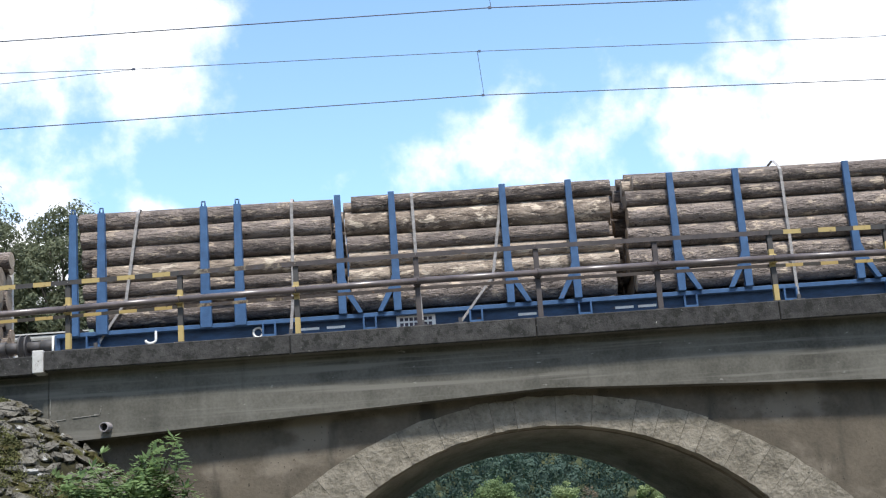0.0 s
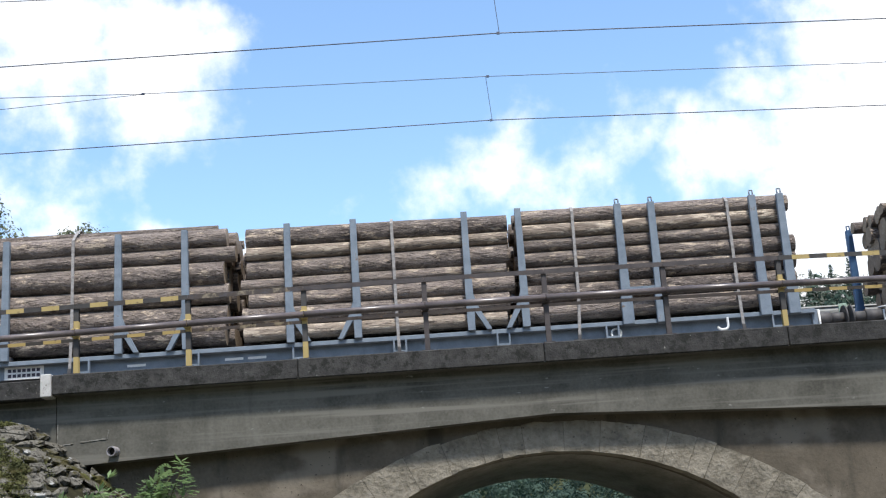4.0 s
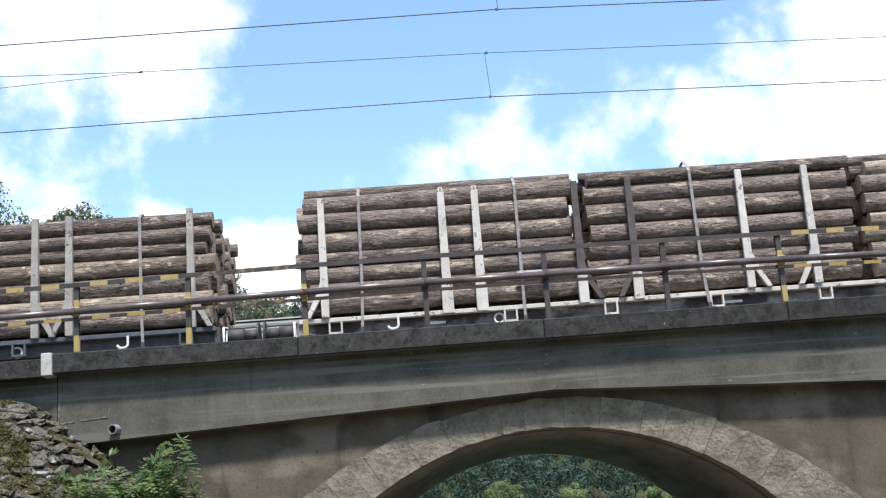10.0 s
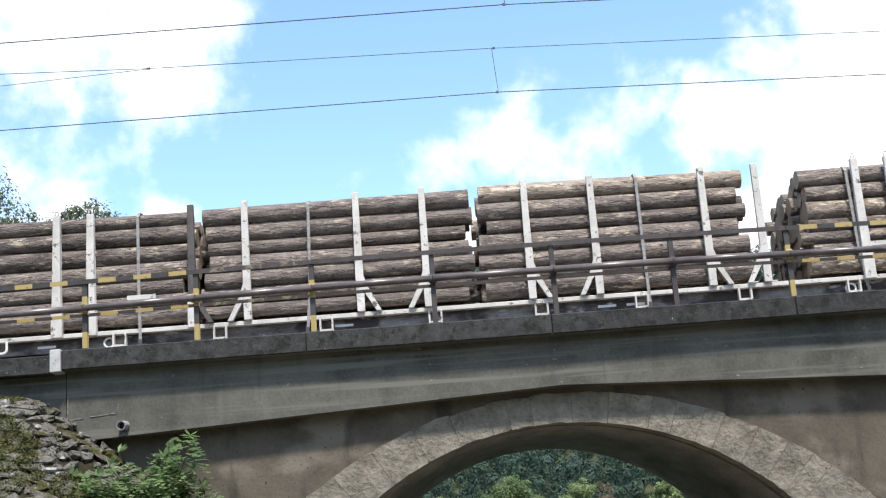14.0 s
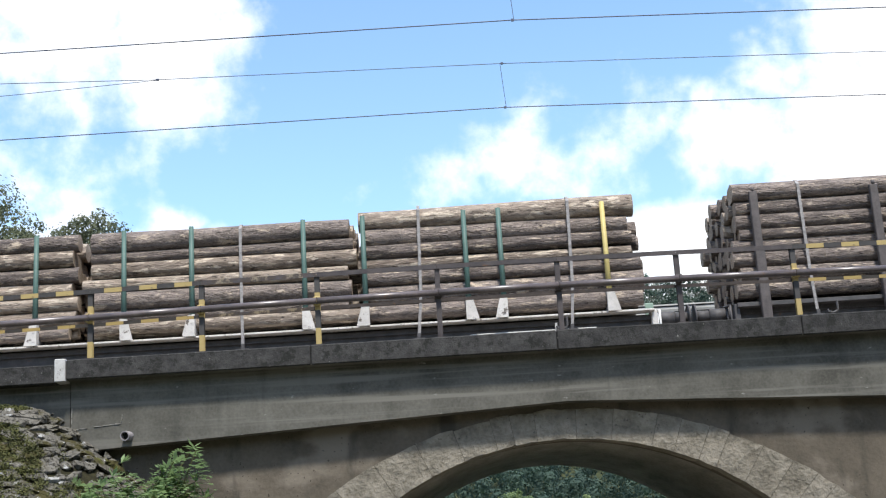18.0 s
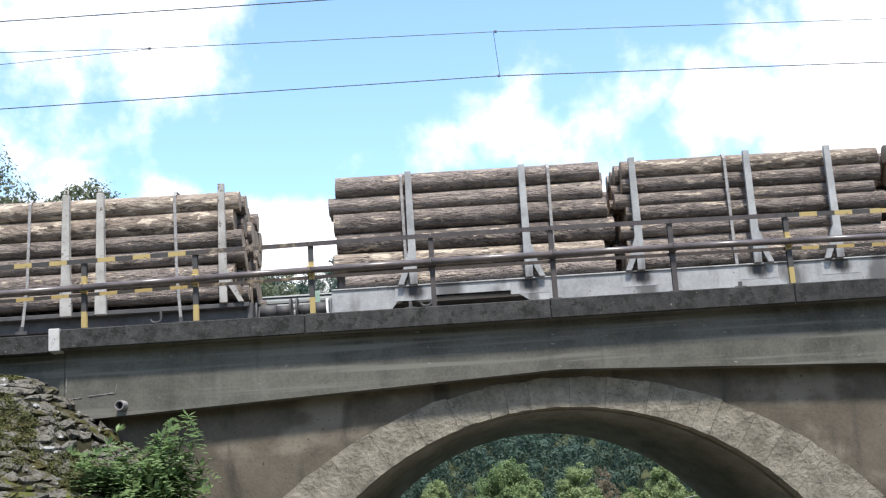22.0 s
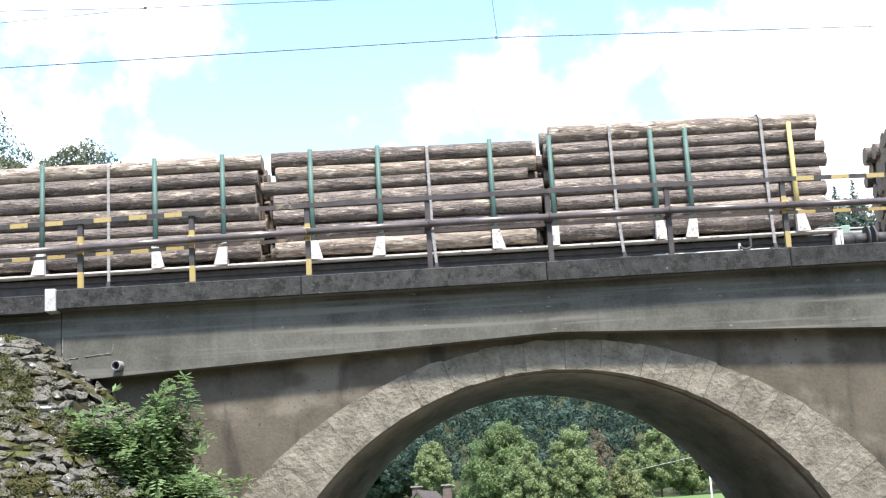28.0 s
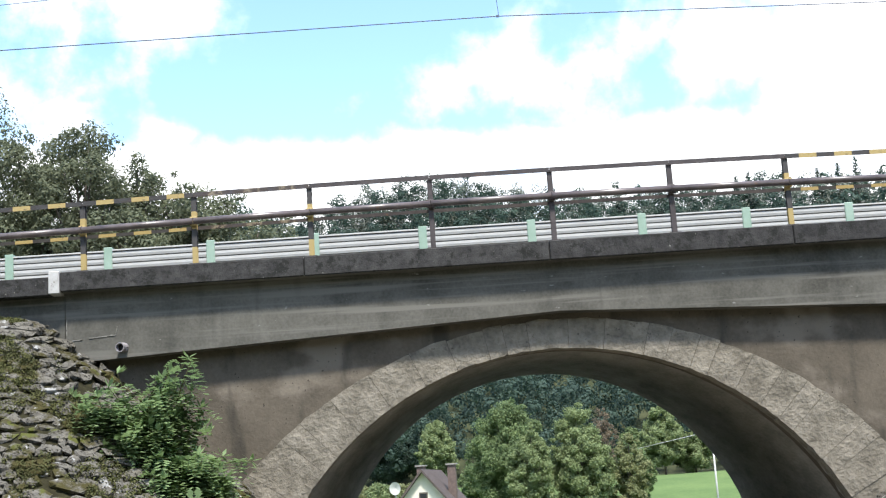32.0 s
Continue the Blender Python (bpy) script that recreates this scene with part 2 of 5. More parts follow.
def hazard(axis, pitch, shift, wear=0.62, yellow=(0.34, 0.255, 0.10)):
    def paint(n, l, vec, tc, col, nz):
        s = n.new("ShaderNodeSeparateXYZ")
        l.new(tc.outputs["Object"], s.inputs[0])
        a = n.new("ShaderNodeMath")
        a.operation = "MULTIPLY_ADD"
        l.new(s.outputs[axis], a.inputs[0])
        a.inputs[1].default_value, a.inputs[2].default_value = 1 / pitch, shift
        f = n.new("ShaderNodeMath")
        f.operation = "FRACT"
        l.new(a.outputs[0], f.inputs[0])
        g = n.new("ShaderNodeMath")
        g.operation = "GREATER_THAN"
        l.new(f.outputs[0], g.inputs[0])
        g.inputs[1].default_value = 0.5
        col = over(n, l, g.outputs[0], col, yellow)
        return over(n, l, band(n, l, nz(9.0, 9, 0.75), wear - 0.06, wear + 0.04), col, (0.05, 0.038, 0.032))
    return paint


CONCRETE = material("weathered_concrete", (0.058, 0.056, 0.047), (0.138, 0.132, 0.113), 0.9, scale=1.6, fine=28, bump=0.4, extra=boards, spec=0.12)
LIME = material("lime_crust", (0.12, 0.115, 0.10), (0.25, 0.24, 0.215), 0.95, scale=9, bump=0.4)
KERB_CONCRETE = material("lichened_concrete", (0.026, 0.025, 0.025), (0.064, 0.062, 0.059), 0.95, scale=7, fine=40, bump=0.9, depth=0.015, per_object=0.2, extra=lichen, spec=0.12)
SPANDREL = material("old_render", (0.070, 0.060, 0.046), (0.130, 0.110, 0.084), 0.95, scale=1.3, fine=22, bump=0.8, depth=0.02, extra=patchy, spec=0.12)
RING_STONE = material("ring_stone", (0.115, 0.102, 0.079), (0.27, 0.242, 0.193), 0.95, scale=4, fine=17, bump=1.0, depth=0.05, per_object=0.10, extra=pitted, spec=0.12)
BARREL = material("sooty_masonry", (0.10, 0.092, 0.078), (0.31, 0.285, 0.24), 0.95, scale=2, fine=25, bump=0.6, stretch=(1, 0.25, 1))
RUBBLE = material("mossy_rubble", (0.032, 0.029, 0.023), (0.145, 0.135, 0.115), 0.95, scale=7, fine=26, bump=1.0, depth=0.05, per_object=0.6, extra=mossy, spec=0.12)
# Bed darkened: the deep look of the gaps is put into its colour.
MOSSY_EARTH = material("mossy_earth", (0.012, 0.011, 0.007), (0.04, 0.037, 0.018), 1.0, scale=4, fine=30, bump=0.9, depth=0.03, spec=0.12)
SOIL = material("soil", (0.05, 0.042, 0.028), (0.12, 0.10, 0.07), 1.0, scale=3, fine=30, bump=0.8, depth=0.03)
# Near the camera this ground is unseen and kept dark to cut bounce.
UNDERGROWTH = material("dark_undergrowth", (0.025, 0.035, 0.014), (0.06, 0.065, 0.03), 1.0, scale=0.6, fine=8.0, bump=0.6, depth=0.05)
# Unseen ground under the arch, added pale to bounce light onto the barrel.
BOUNCE_EARTH = material("dry_trodden_earth", (0.10, 0.09, 0.07), (0.21, 0.19, 0.155), 1.0, scale=0.8, fine=9.0, bump=0.5, depth=0.03)
GRASS = material("meadow", (0.055, 0.10, 0.028), (0.11, 0.165, 0.05), 1.0, scale=0.15, fine=3.0, bump=0.4, depth=0.05)
BALLAST = material("ballast", (0.09, 0.08, 0.07), (0.22, 0.20, 0.18), 1.0, scale=12, fine=45, bump=1.0, depth=0.03)
RAIL_STEEL = material("rail_steel", (0.09, 0.05, 0.035), (0.20, 0.13, 0.09), 0.6, metal=0.6, scale=8, bump=0.1)
SLEEPER = material("sleeper_concrete", (0.2, 0.19, 0.17), (0.32, 0.3, 0.28), 0.9)
BROWN_STEEL = material("brown_painted_steel", (0.028, 0.023, 0.024), (0.068, 0.056, 0.053), 0.55, scale=7, fine=60, bump=0.2, per_object=0.2, extra=rusty)
PIPE_STEEL = material("rubbed_pipe_paint", (0.05, 0.038, 0.036), (0.14, 0.11, 0.10), 0.34, scale=4, fine=40, bump=0.15, per_object=0.2, extra=rusty, spec=0.7)
HAZARD_X = material("striped_rail_paint", (0.024, 0.022, 0.021), (0.05, 0.046, 0.043), 0.6, scale=7, bump=0.15, extra=hazard(0, 0.46, 0.1))
HAZARD_WORN = material("worn_striped_paint", (0.034, 0.03, 0.034), (0.07, 0.062, 0.066), 0.6, scale=7, bump=0.15, extra=hazard(0, 0.46, 0.1, 0.5, (0.20, 0.165, 0.115)))
HAZARD_Z = material("striped_post_paint", (0.032, 0.03, 0.029), (0.06, 0.056, 0.053), 0.6, scale=7, bump=0.15, extra=hazard(2, 0.47, 0.5))
WHITE_PAINT = material("white_marker_paint", (0.33, 0.32, 0.30), (0.50, 0.49, 0.47), 0.7, scale=9, bump=0.2, extra=scuffed)
WALL_WHITE = material("white_coated_sheet", (0.29, 0.29, 0.272), (0.38, 0.38, 0.36), 0.5, scale=2, fine=30, bump=0.05)
WALL_GREEN = material("mint_coated_post", (0.20, 0.29, 0.22), (0.28, 0.37, 0.30), 0.5, scale=3, bump=0.05, per_object=0.2)
WIRE = material("bare_copper_wire", (0.06, 0.07, 0.10), (0.10, 0.11, 0.14), 0.5, metal=0.5, bump=0)
PVC = material("grey_drain_pipe", (0.17, 0.155, 0.16), (0.30, 0.28, 0.285), 0.6, scale=8, bump=0.1)
DARK = material("dark_void", (0.012, 0.012, 0.012), (0.02, 0.02, 0.02), 0.95, bump=0)
BARK = material("log_bark", (0.07, 0.056, 0.05), (0.29, 0.24, 0.208), 0.9, scale=1.5, fine=6.5, bump=1.0, depth=0.12, per_object=0.5, stretch=(9, 1, 1), extra=peeled)
OLD_BARK = material("old_log_bark", (0.044, 0.036, 0.035), (0.20, 0.168, 0.155), 0.9, scale=1.5, fine=6.5, bump=1.0, depth=0.12, per_object=0.5, stretch=(9, 1, 1), extra=peeled)
PALE_BARK = material("peeled_pale_log", (0.13, 0.10, 0.078), (0.36, 0.295, 0.235), 0.88, scale=1.4, fine=6.0, bump=0.9, depth=0.09, per_object=0.5, stretch=(9, 1, 1), extra=scraped)
CUT_WOOD = material("cut_log_end", (0.24, 0.18, 0.13), (0.46, 0.37, 0.28), 0.85, scale=1.2, fine=6, bump=0.2, per_object=0.5, extra=rings)
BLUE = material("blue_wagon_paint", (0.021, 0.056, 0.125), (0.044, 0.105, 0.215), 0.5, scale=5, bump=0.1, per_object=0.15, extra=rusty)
# Web of the side sill, a darker blue than the rest of the wagon.
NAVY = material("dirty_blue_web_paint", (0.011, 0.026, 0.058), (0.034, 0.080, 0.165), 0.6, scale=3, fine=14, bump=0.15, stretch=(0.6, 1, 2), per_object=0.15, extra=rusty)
GREYBLUE = material("grey_blue_wagon_paint", (0.11, 0.14, 0.175), (0.19, 0.225, 0.265), 0.55, scale=5, bump=0.1, per_object=0.15, extra=rusty)
GREYWHITE = material("dirty_stake_paint", (0.22, 0.205, 0.185), (0.42, 0.40, 0.37), 0.7, scale=4, bump=0.15, per_object=0.3, extra=scuffed)
OFFWHITE = material("worn_white_wagon_paint", (0.39, 0.365, 0.33), (0.62, 0.59, 0.55), 0.65, scale=4, bump=0.15, per_object=0.25, extra=scuffed)
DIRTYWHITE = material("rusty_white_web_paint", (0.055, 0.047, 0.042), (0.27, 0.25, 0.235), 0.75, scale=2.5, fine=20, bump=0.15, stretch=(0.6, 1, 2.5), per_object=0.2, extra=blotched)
CLEANWHITE = material("white_wagon_paint", (0.20, 0.20, 0.197), (0.36, 0.36, 0.352), 0.55, scale=2.2, fine=25, bump=0.1, per_object=0.1, extra=grimy)
FOOT_SPOT = material("greasy_wagon_paint", (0.20, 0.20, 0.197), (0.36, 0.36, 0.352), 0.5, scale=2.2, fine=25, bump=0.1, extra=spotted)
DARKBLUE = material("dark_blue_grey_paint", (0.045, 0.052, 0.066), (0.10, 0.115, 0.135), 0.6, scale=5, bump=0.1, per_object=0.15, extra=rusty)
DARKSTAKE = material("dark_stake_paint", (0.045, 0.038, 0.036), (0.105, 0.09, 0.085), 0.6, scale=6, bump=0.15, per_object=0.2, extra=rusty)
DARKFRAME = material("dark_frame_steel", (0.035, 0.034, 0.035), (0.085, 0.08, 0.08), 0.65, scale=5, bump=0.15, extra=rusty)
GREEN = material("green_wagon_paint", (0.042, 0.088, 0.074), (0.075, 0.135, 0.115), 0.6, scale=5, bump=0.1, per_object=0.25, extra=rusty)
YELLOW = material("pale_yellow_paint", (0.37, 0.295, 0.10), (0.51, 0.42, 0.165), 0.55, scale=5, bump=0.1)
STRAP = material("grey_lashing_strap", (0.15, 0.14, 0.135), (0.32, 0.305, 0.295), 0.8, scale=20, bump=0.2)
INK = material("dark_lettering_paint", (0.03, 0.025, 0.04), (0.06, 0.05, 0.07), 0.7, bump=0)
PLATE = material("white_data_plate", (0.6, 0.6, 0.58), (0.75, 0.75, 0.73), 0.6, bump=0)
LEAF_A = material("fresh_leaves", (0.125, 0.195, 0.082), (0.27, 0.365, 0.165), 0.7, scale=2, fine=9, bump=0, glow=0.45)
LEAF_B = material("tree_leaves", (0.085, 0.10, 0.058), (0.195, 0.215, 0.13), 0.75, scale=0.6, fine=4, bump=0, glow=0.45)
LEAF_E = material("reddish_dry_leaves", (0.12, 0.095, 0.07), (0.24, 0.19, 0.13), 0.8, scale=0.4, fine=3, bump=0, glow=0.35)
TUFT = material("weed_leaves", (0.06, 0.085, 0.03), (0.15, 0.20, 0.08), 0.85, scale=3, fine=20, bump=0, glow=0.3)
MOSS = material("moss_and_weeds", (0.035, 0.038, 0.011), (0.095, 0.098, 0.028), 0.9, scale=3, fine=20, bump=0)
DRYGRASS = material("dry_weeds", (0.09, 0.065, 0.045), (0.19, 0.15, 0.10), 0.9, scale=3, fine=20, bump=0)
LEAF_C = material("light_tree_leaves", (0.145, 0.19, 0.08), (0.26, 0.315, 0.145), 0.75, scale=0.35, fine=3, bump=0, glow=0.35)
LEAF_G = material("mid_green_leaves", (0.095, 0.14, 0.06), (0.20, 0.265, 0.11), 0.75, scale=0.35, fine=3, bump=0, glow=0.35)
LEAF_Y = material("yellowing_leaves", (0.16, 0.18, 0.08), (0.26, 0.275, 0.13), 0.75, scale=0.35, fine=3, bump=0, glow=0.35)
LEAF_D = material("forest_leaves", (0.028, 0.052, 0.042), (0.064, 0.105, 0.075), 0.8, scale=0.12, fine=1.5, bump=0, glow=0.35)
# Haze is put into the colour: the distant crowns are paler and greyer.
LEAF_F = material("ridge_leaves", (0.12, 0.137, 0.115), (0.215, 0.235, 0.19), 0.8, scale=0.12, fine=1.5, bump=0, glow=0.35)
DRYTWIG = material("dry_twigs", (0.10, 0.06, 0.045), (0.2, 0.14, 0.1), 0.9, bump=0)
TRUNK = material("tree_bark", (0.05, 0.04, 0.03), (0.13, 0.11, 0.09), 0.9, scale=4, bump=0.6)
PLASTER = material("house_plaster", (0.60, 0.55, 0.46), (0.70, 0.65, 0.56), 0.9, scale=1.5, bump=0.1)
ROOFTILE = material("brown_roof_tile", (0.05, 0.038, 0.034), (0.10, 0.078, 0.07), 0.85, scale=3, bump=0.3, per_object=0.3)
CHIMNEY = material("chimney_brick", (0.09, 0.065, 0.055), (0.15, 0.11, 0.095), 0.9, scale=5, bump=0.3)
GLASS = material("window_glass", (0.02, 0.022, 0.025), (0.03, 0.032, 0.036), 0.08, bump=0, spec=0.8)
POLE = material("pole_grey", (0.35, 0.35, 0.33), (0.5, 0.5, 0.48), 0.8, bump=0.1)

# ---- shape helpers ----
def box(bm, x0, x1, y0, y1, z0, z1):
    v = [bm.verts.new(p) for p in ((x0, y0, z0), (x1, y0, z0), (x1, y1, z0), (x0, y1, z0), (x0, y0, z1), (x1, y0, z1), (x1, y1, z1), (x0, y1, z1))]
    for f in ((0, 3, 2, 1), (4, 5, 6, 7), (0, 1, 5, 4), (1, 2, 6, 5), (2, 3, 7, 6), (3, 0, 4, 7)):
        bm.faces.new([v[i] for i in f])
    return bm


def rod(bm, a, b, r0, r1=None, sides=10, caps=True):
    """A round bar from a to b."""
    a, b = Vector(a), Vector(b)
    r1 = r0 if r1 is None else r1
    q = (b - a).to_track_quat("Z", "Y")
    rings_ = []
    for c, r in ((a, r0), (b, r1)):
        rings_.append([bm.verts.new(c + q @ Vector((r * math.cos(k * math.tau / sides), r * math.sin(k * math.tau / sides), 0))) for k in range(sides)])
    for k in range(sides):
        f = bm.faces.new((rings_[0][k], rings_[0][(k + 1) % sides], rings_[1][(k + 1) % sides], rings_[1][k]))
        f.smooth = True
    if caps:
        bm.faces.new(rings_[0][::-1]), bm.faces.new(rings_[1])
    return bm


def prism(bm, outline, y0, y1):
    """An outline in x, z (counter-clockwise as seen from -y) drawn out from y0 to y1."""
    a = [bm.verts.new((x, y0, z)) for x, z in outline]
    b = [bm.verts.new((x, y1, z)) for x, z in outline]
    bm.faces.new(a), bm.faces.new(b[::-1])
    for i in range(len(outline)):
        j = (i + 1) % len(outline)
        bm.faces.new((a[j], a[i], b[i], b[j]))
    return bm


def soft_edges(bm, width, segments=1):
    bmesh.ops.bevel(bm, geom=list(bm.edges), offset=width, segments=segments, affect="EDGES", clamp_overlap=True)
    return bm


def mesh_of(name, bm, mat):
    me = bpy.data.meshes.new(name)
    bm.to_mesh(me)
    bm.free()
    for m in (mat if isinstance(mat, (list, tuple)) else (mat,)):
        me.materials.append(m)
    return me


def part(name, bm, mat, parent=None, label="", at=None):
    """One mesh object under a thing or a part. bm: a bmesh or a mesh that is shared."""
    me = bm if isinstance(bm, bpy.types.Mesh) else mesh_of(name, bm, mat)
    ob = new(name, me)
    ob.parent = parent
    if at is not None:
        ob.matrix_basis = at
    return tagged(ob, label)


def thing(name, label, category, at=None, group="", kind=""):
    ob = new(name)
    if at is not None:
        ob.matrix_basis = at
    return tagged(ob, label, category, group, kind)


SHARED = {}


def shared(key, build, mat):
    if key not in SHARED:
        SHARED[key] = mesh_of(key[0], build(), mat)
    return SHARED[key]


def arrays_mesh(name, verts, faces, mat, smooth=False):
    me = bpy.data.meshes.new(name)
    me.from_pydata([tuple(map(float, v)) for v in verts], [], [tuple(map(int, f)) for f in faces])
    me.materials.append(mat)
    if smooth:
        me.polygons.foreach_set("use_smooth", [True] * len(me.polygons))
    me.update()
    return me


# ---- plan, in metres ----
RAIL_Z = 4.93                 # top of rail
KERB_Z = 4.69                 # top of the edge kerb
Y_KERB, Y_BEAM, Y_WALL, Y_BACK = 16.40, 16.60, 16.83, 27.2
TRACK_NEAR, TRACK_FAR = 19.6, 23.6
ARCH_X, ARCH_Z, ARCH_R = 1.388, -0.745, 4.085
RING_X, RING_Z, RING_R = 1.379, -1.80, 5.523     # back of the arch ring, which thins towards the crown
Y_ARCH = 25.7                 # far face of the arch
ARCH_SHIFT = (0.265, 0.425)   # the barrel runs askew and climbs a little towards the back


# ---- ground ----
def ground_height(x, y):
    z = 0.0
    # unseen bank behind the camera, added to block low sky light
    if y < -9:
        u = min(1.0, (-9 - y) / 45.0)
        z = 27.0 * u * u * (3 - 2 * u)
    if y > 28:
        z = -4.2 * min(1.0, (y - 28) / 45.0)
    if y > 118:
        z += 6.2 * (min(y, 160) - 118) / 42.0 + 0.03 * max(0.0, -x) * min(1.0, (y - 118) / 60)
    if y > 172:
        crest = 44.5 + 5.5 * math.exp(-((x + 1) / 17) ** 2) - 2.5 * math.exp(-((x + 28) / 10) ** 2)
        u = min(1.0, (y - 172) / 95.0)
        z += crest * u * u * (3 - 2 * u)
    return z + 0.25 * noise.noise((x * 0.05, y * 0.05, 0.0)) * min(1.0, max(0.0, (abs(y - 8) + abs(x)) / 60))


def build_ground():
    xs = sorted(set([-1500, -900, -500, -320] + list(range(-220, 221, 8)) + [320, 500, 900, 1500]))
    ys = sorted(set([-1500, -700, -300, -120, -60] + list(range(-30, 300, 6)) + [330, 380, 500, 800, 1500]))
    verts = [(x, y, ground_height(max(-260, min(260, x)), y)) for y in ys for x in xs]
    w = len(xs)
    faces = [(j * w + i, j * w + i + 1, (j + 1) * w + i + 1, (j + 1) * w + i) for j in range(len(ys) - 1) for i in range(w - 1)]
    me = arrays_mesh("ground", verts, faces, GRASS, True)
    me.materials.append(UNDERGROWTH)
    me.materials.append(BOUNCE_EARTH)
    me.polygons.foreach_set("material_index", [1 if p.center.y < 8 or p.center.y > 172 else 2 if p.center.y < 42 else 0 for p in me.polygons])
    ob = new("ground", me)
    tagged(ob, "green meadow ground that rolls down to a valley and up a wooded hill", "ground", kind="structure")


build_ground()


# ---- bridge ----
def arc(x0, z0, r, a0, a1, n):
    return [(x0 + r * math.cos(a0 + (a1 - a0) * i / n), z0 + r * math.sin(a0 + (a1 - a0) * i / n)) for i in range(n + 1)]


def beam_bottom(x):
    d = abs(x - 1.457)
    return 3.80 - 0.043 * d


def build_bridge():
    b = tagged(new("railway_bridge"), "concrete-decked railway bridge over an old stone arch", "bridge", kind="structure")
    # spandrel walls with the arch opening cut through, front and back
    for y0, y1, sx, sz in ((Y_WALL, Y_WALL + 0.6, 0.0, 0.0), (Y_ARCH - 0.6, Y_ARCH, *ARCH_SHIFT)):
        bm = bmesh.new()
        cx, cz, r = ARCH_X + sx, ARCH_Z + sz, ARCH_R + 0.02
        a0 = math.asin((-1.2 - cz) / r)
        right = arc(cx, cz, r, a0, math.pi / 2, 24)
        left = [(2 * cx - x, z) for x, z in right]
        top = 4.35
        prism(bm, [(13.2, -1.2), (13.2, top), (cx, top)] + right[::-1], y0, y1)
        prism(bm, [(cx, top), (-10.5, top), (-10.5, -1.2)] + left, y0, y1)
        part("spandrel_wall", bm, SPANDREL, b, "grey-brown rendered spandrel wall")
    # barrel
    n, m = 40, 8
    cx, cz = ARCH_X, ARCH_Z
    a0 = math.asin((-1.2 - cz) / ARCH_R)
    verts, faces = [], []
    for k, rr in enumerate((ARCH_R, ARCH_R + 0.5)):
        for j in range(m + 1):
            t = j / m
            for i in range(n + 1):
                a = a0 + (math.pi - 2 * a0) * i / n
                verts.append((cx + ARCH_SHIFT[0] * t + rr * math.cos(a), Y_WALL + 0.002 + (Y_ARCH - Y_WALL - 0.004) * t, cz + ARCH_SHIFT[1] * t + rr * math.sin(a)))
    for k in range(2):
        o = k * (m + 1) * (n + 1)
        for j in range(m):
            for i in range(n):
                q = (o + j * (n + 1) + i, o + j * (n + 1) + i + 1, o + (j + 1) * (n + 1) + i + 1, o + (j + 1) * (n + 1) + i)
                faces.append(q if k == 0 else q[::-1])
    part("arch_barrel", arrays_mesh("arch_barrel", verts, faces, BARREL, True), None, b, "dark sooty masonry arch barrel")
    # deck slab, fascia beam, kerb
    bm = bmesh.new()
    box(bm, -10.5, 13.2, Y_BEAM + 0.4, Y_BACK - 0.02, 4.05, 4.44)
    part("deck_slab", bm, CONCRETE, b)
    for x0, x1 in ((-4.917, 1.457), (1.457, 13.2)):
        bm = bmesh.new()
        prism(bm, [(x0, beam_bottom(x0)), (x1, beam_bottom(x1)), (x1, 4.44), (x0, 4.44)], Y_BEAM, Y_BEAM + 0.4)
        part("fascia_beam", bm, CONCRETE, b, "weathered concrete fascia beam")
    bm = bmesh.new()
    box(bm, -10.5, 13.2, Y_BACK - 0.02, Y_BACK + 0.3, 4.06, 4.44)
    part("fascia_beam", bm, CONCRETE, b, "weathered concrete fascia beam")
    bm = bmesh.new()
    box(bm, -10.5, -4.93, Y_BEAM + 0.015, Y_BEAM + 0.4, 3.3, 4.44)
    part("abutment_wall", bm, CONCRETE, b)
    bm = bmesh.new()
    box(bm, -4.93, 13.2, Y_KERB + 0.03, Y_BEAM + 0.1, 4.432, 4.446)
    part("cantilever_slab", bm, CONCRETE, b)
    # edge kerb cast in lengths
    x = -4.93
    lengths = [3.14, 3.16, 3.14, 3.2, 3.2, 2.2]
    for i, le in enumerate(lengths):
        bm = bmesh.new()
        prism(bm, [(x + 0.004, 4.435), (x + le - 0.004, 4.435), (x + le - 0.004, KERB_Z), (x + 0.004, KERB_Z)], Y_KERB, Y_KERB + 0.45)
        soft_edges(bm, 0.012)
        part("kerb", bm, KERB_CONCRETE, b, "lichen-stained concrete edge kerb")
        x += le
    for x0, x1 in ((-7.6, -5.08), (-10.5, -7.61)):
        bm = bmesh.new()
        prism(bm, [(x0, 4.40), (x1, 4.40), (x1, KERB_Z - 0.05), (x0, KERB_Z - 0.05)], Y_KERB + 0.02, Y_KERB + 0.45)
        soft_edges(bm, 0.012)
        part("kerb", bm, KERB_CONCRETE, b)
    bm = bmesh.new()
    box(bm, -5.075, -4.935, Y_KERB - 0.015, Y_KERB + 0.3, 4.41, KERB_Z + 0.015)
    soft_edges(bm, 0.01)
    part("joint_marker", bm, WHITE_PAINT, b, "white-painted joint marker on the kerb")
    bm = bmesh.new()
    box(bm, -10.5, 13.2, Y_BACK - 0.15, Y_BACK + 0.35, 4.445, 4.72)
    part("kerb", bm, KERB_CONCRETE, b)
    # lime crust left along the edge of an old repair
    rnd = random.Random(5)
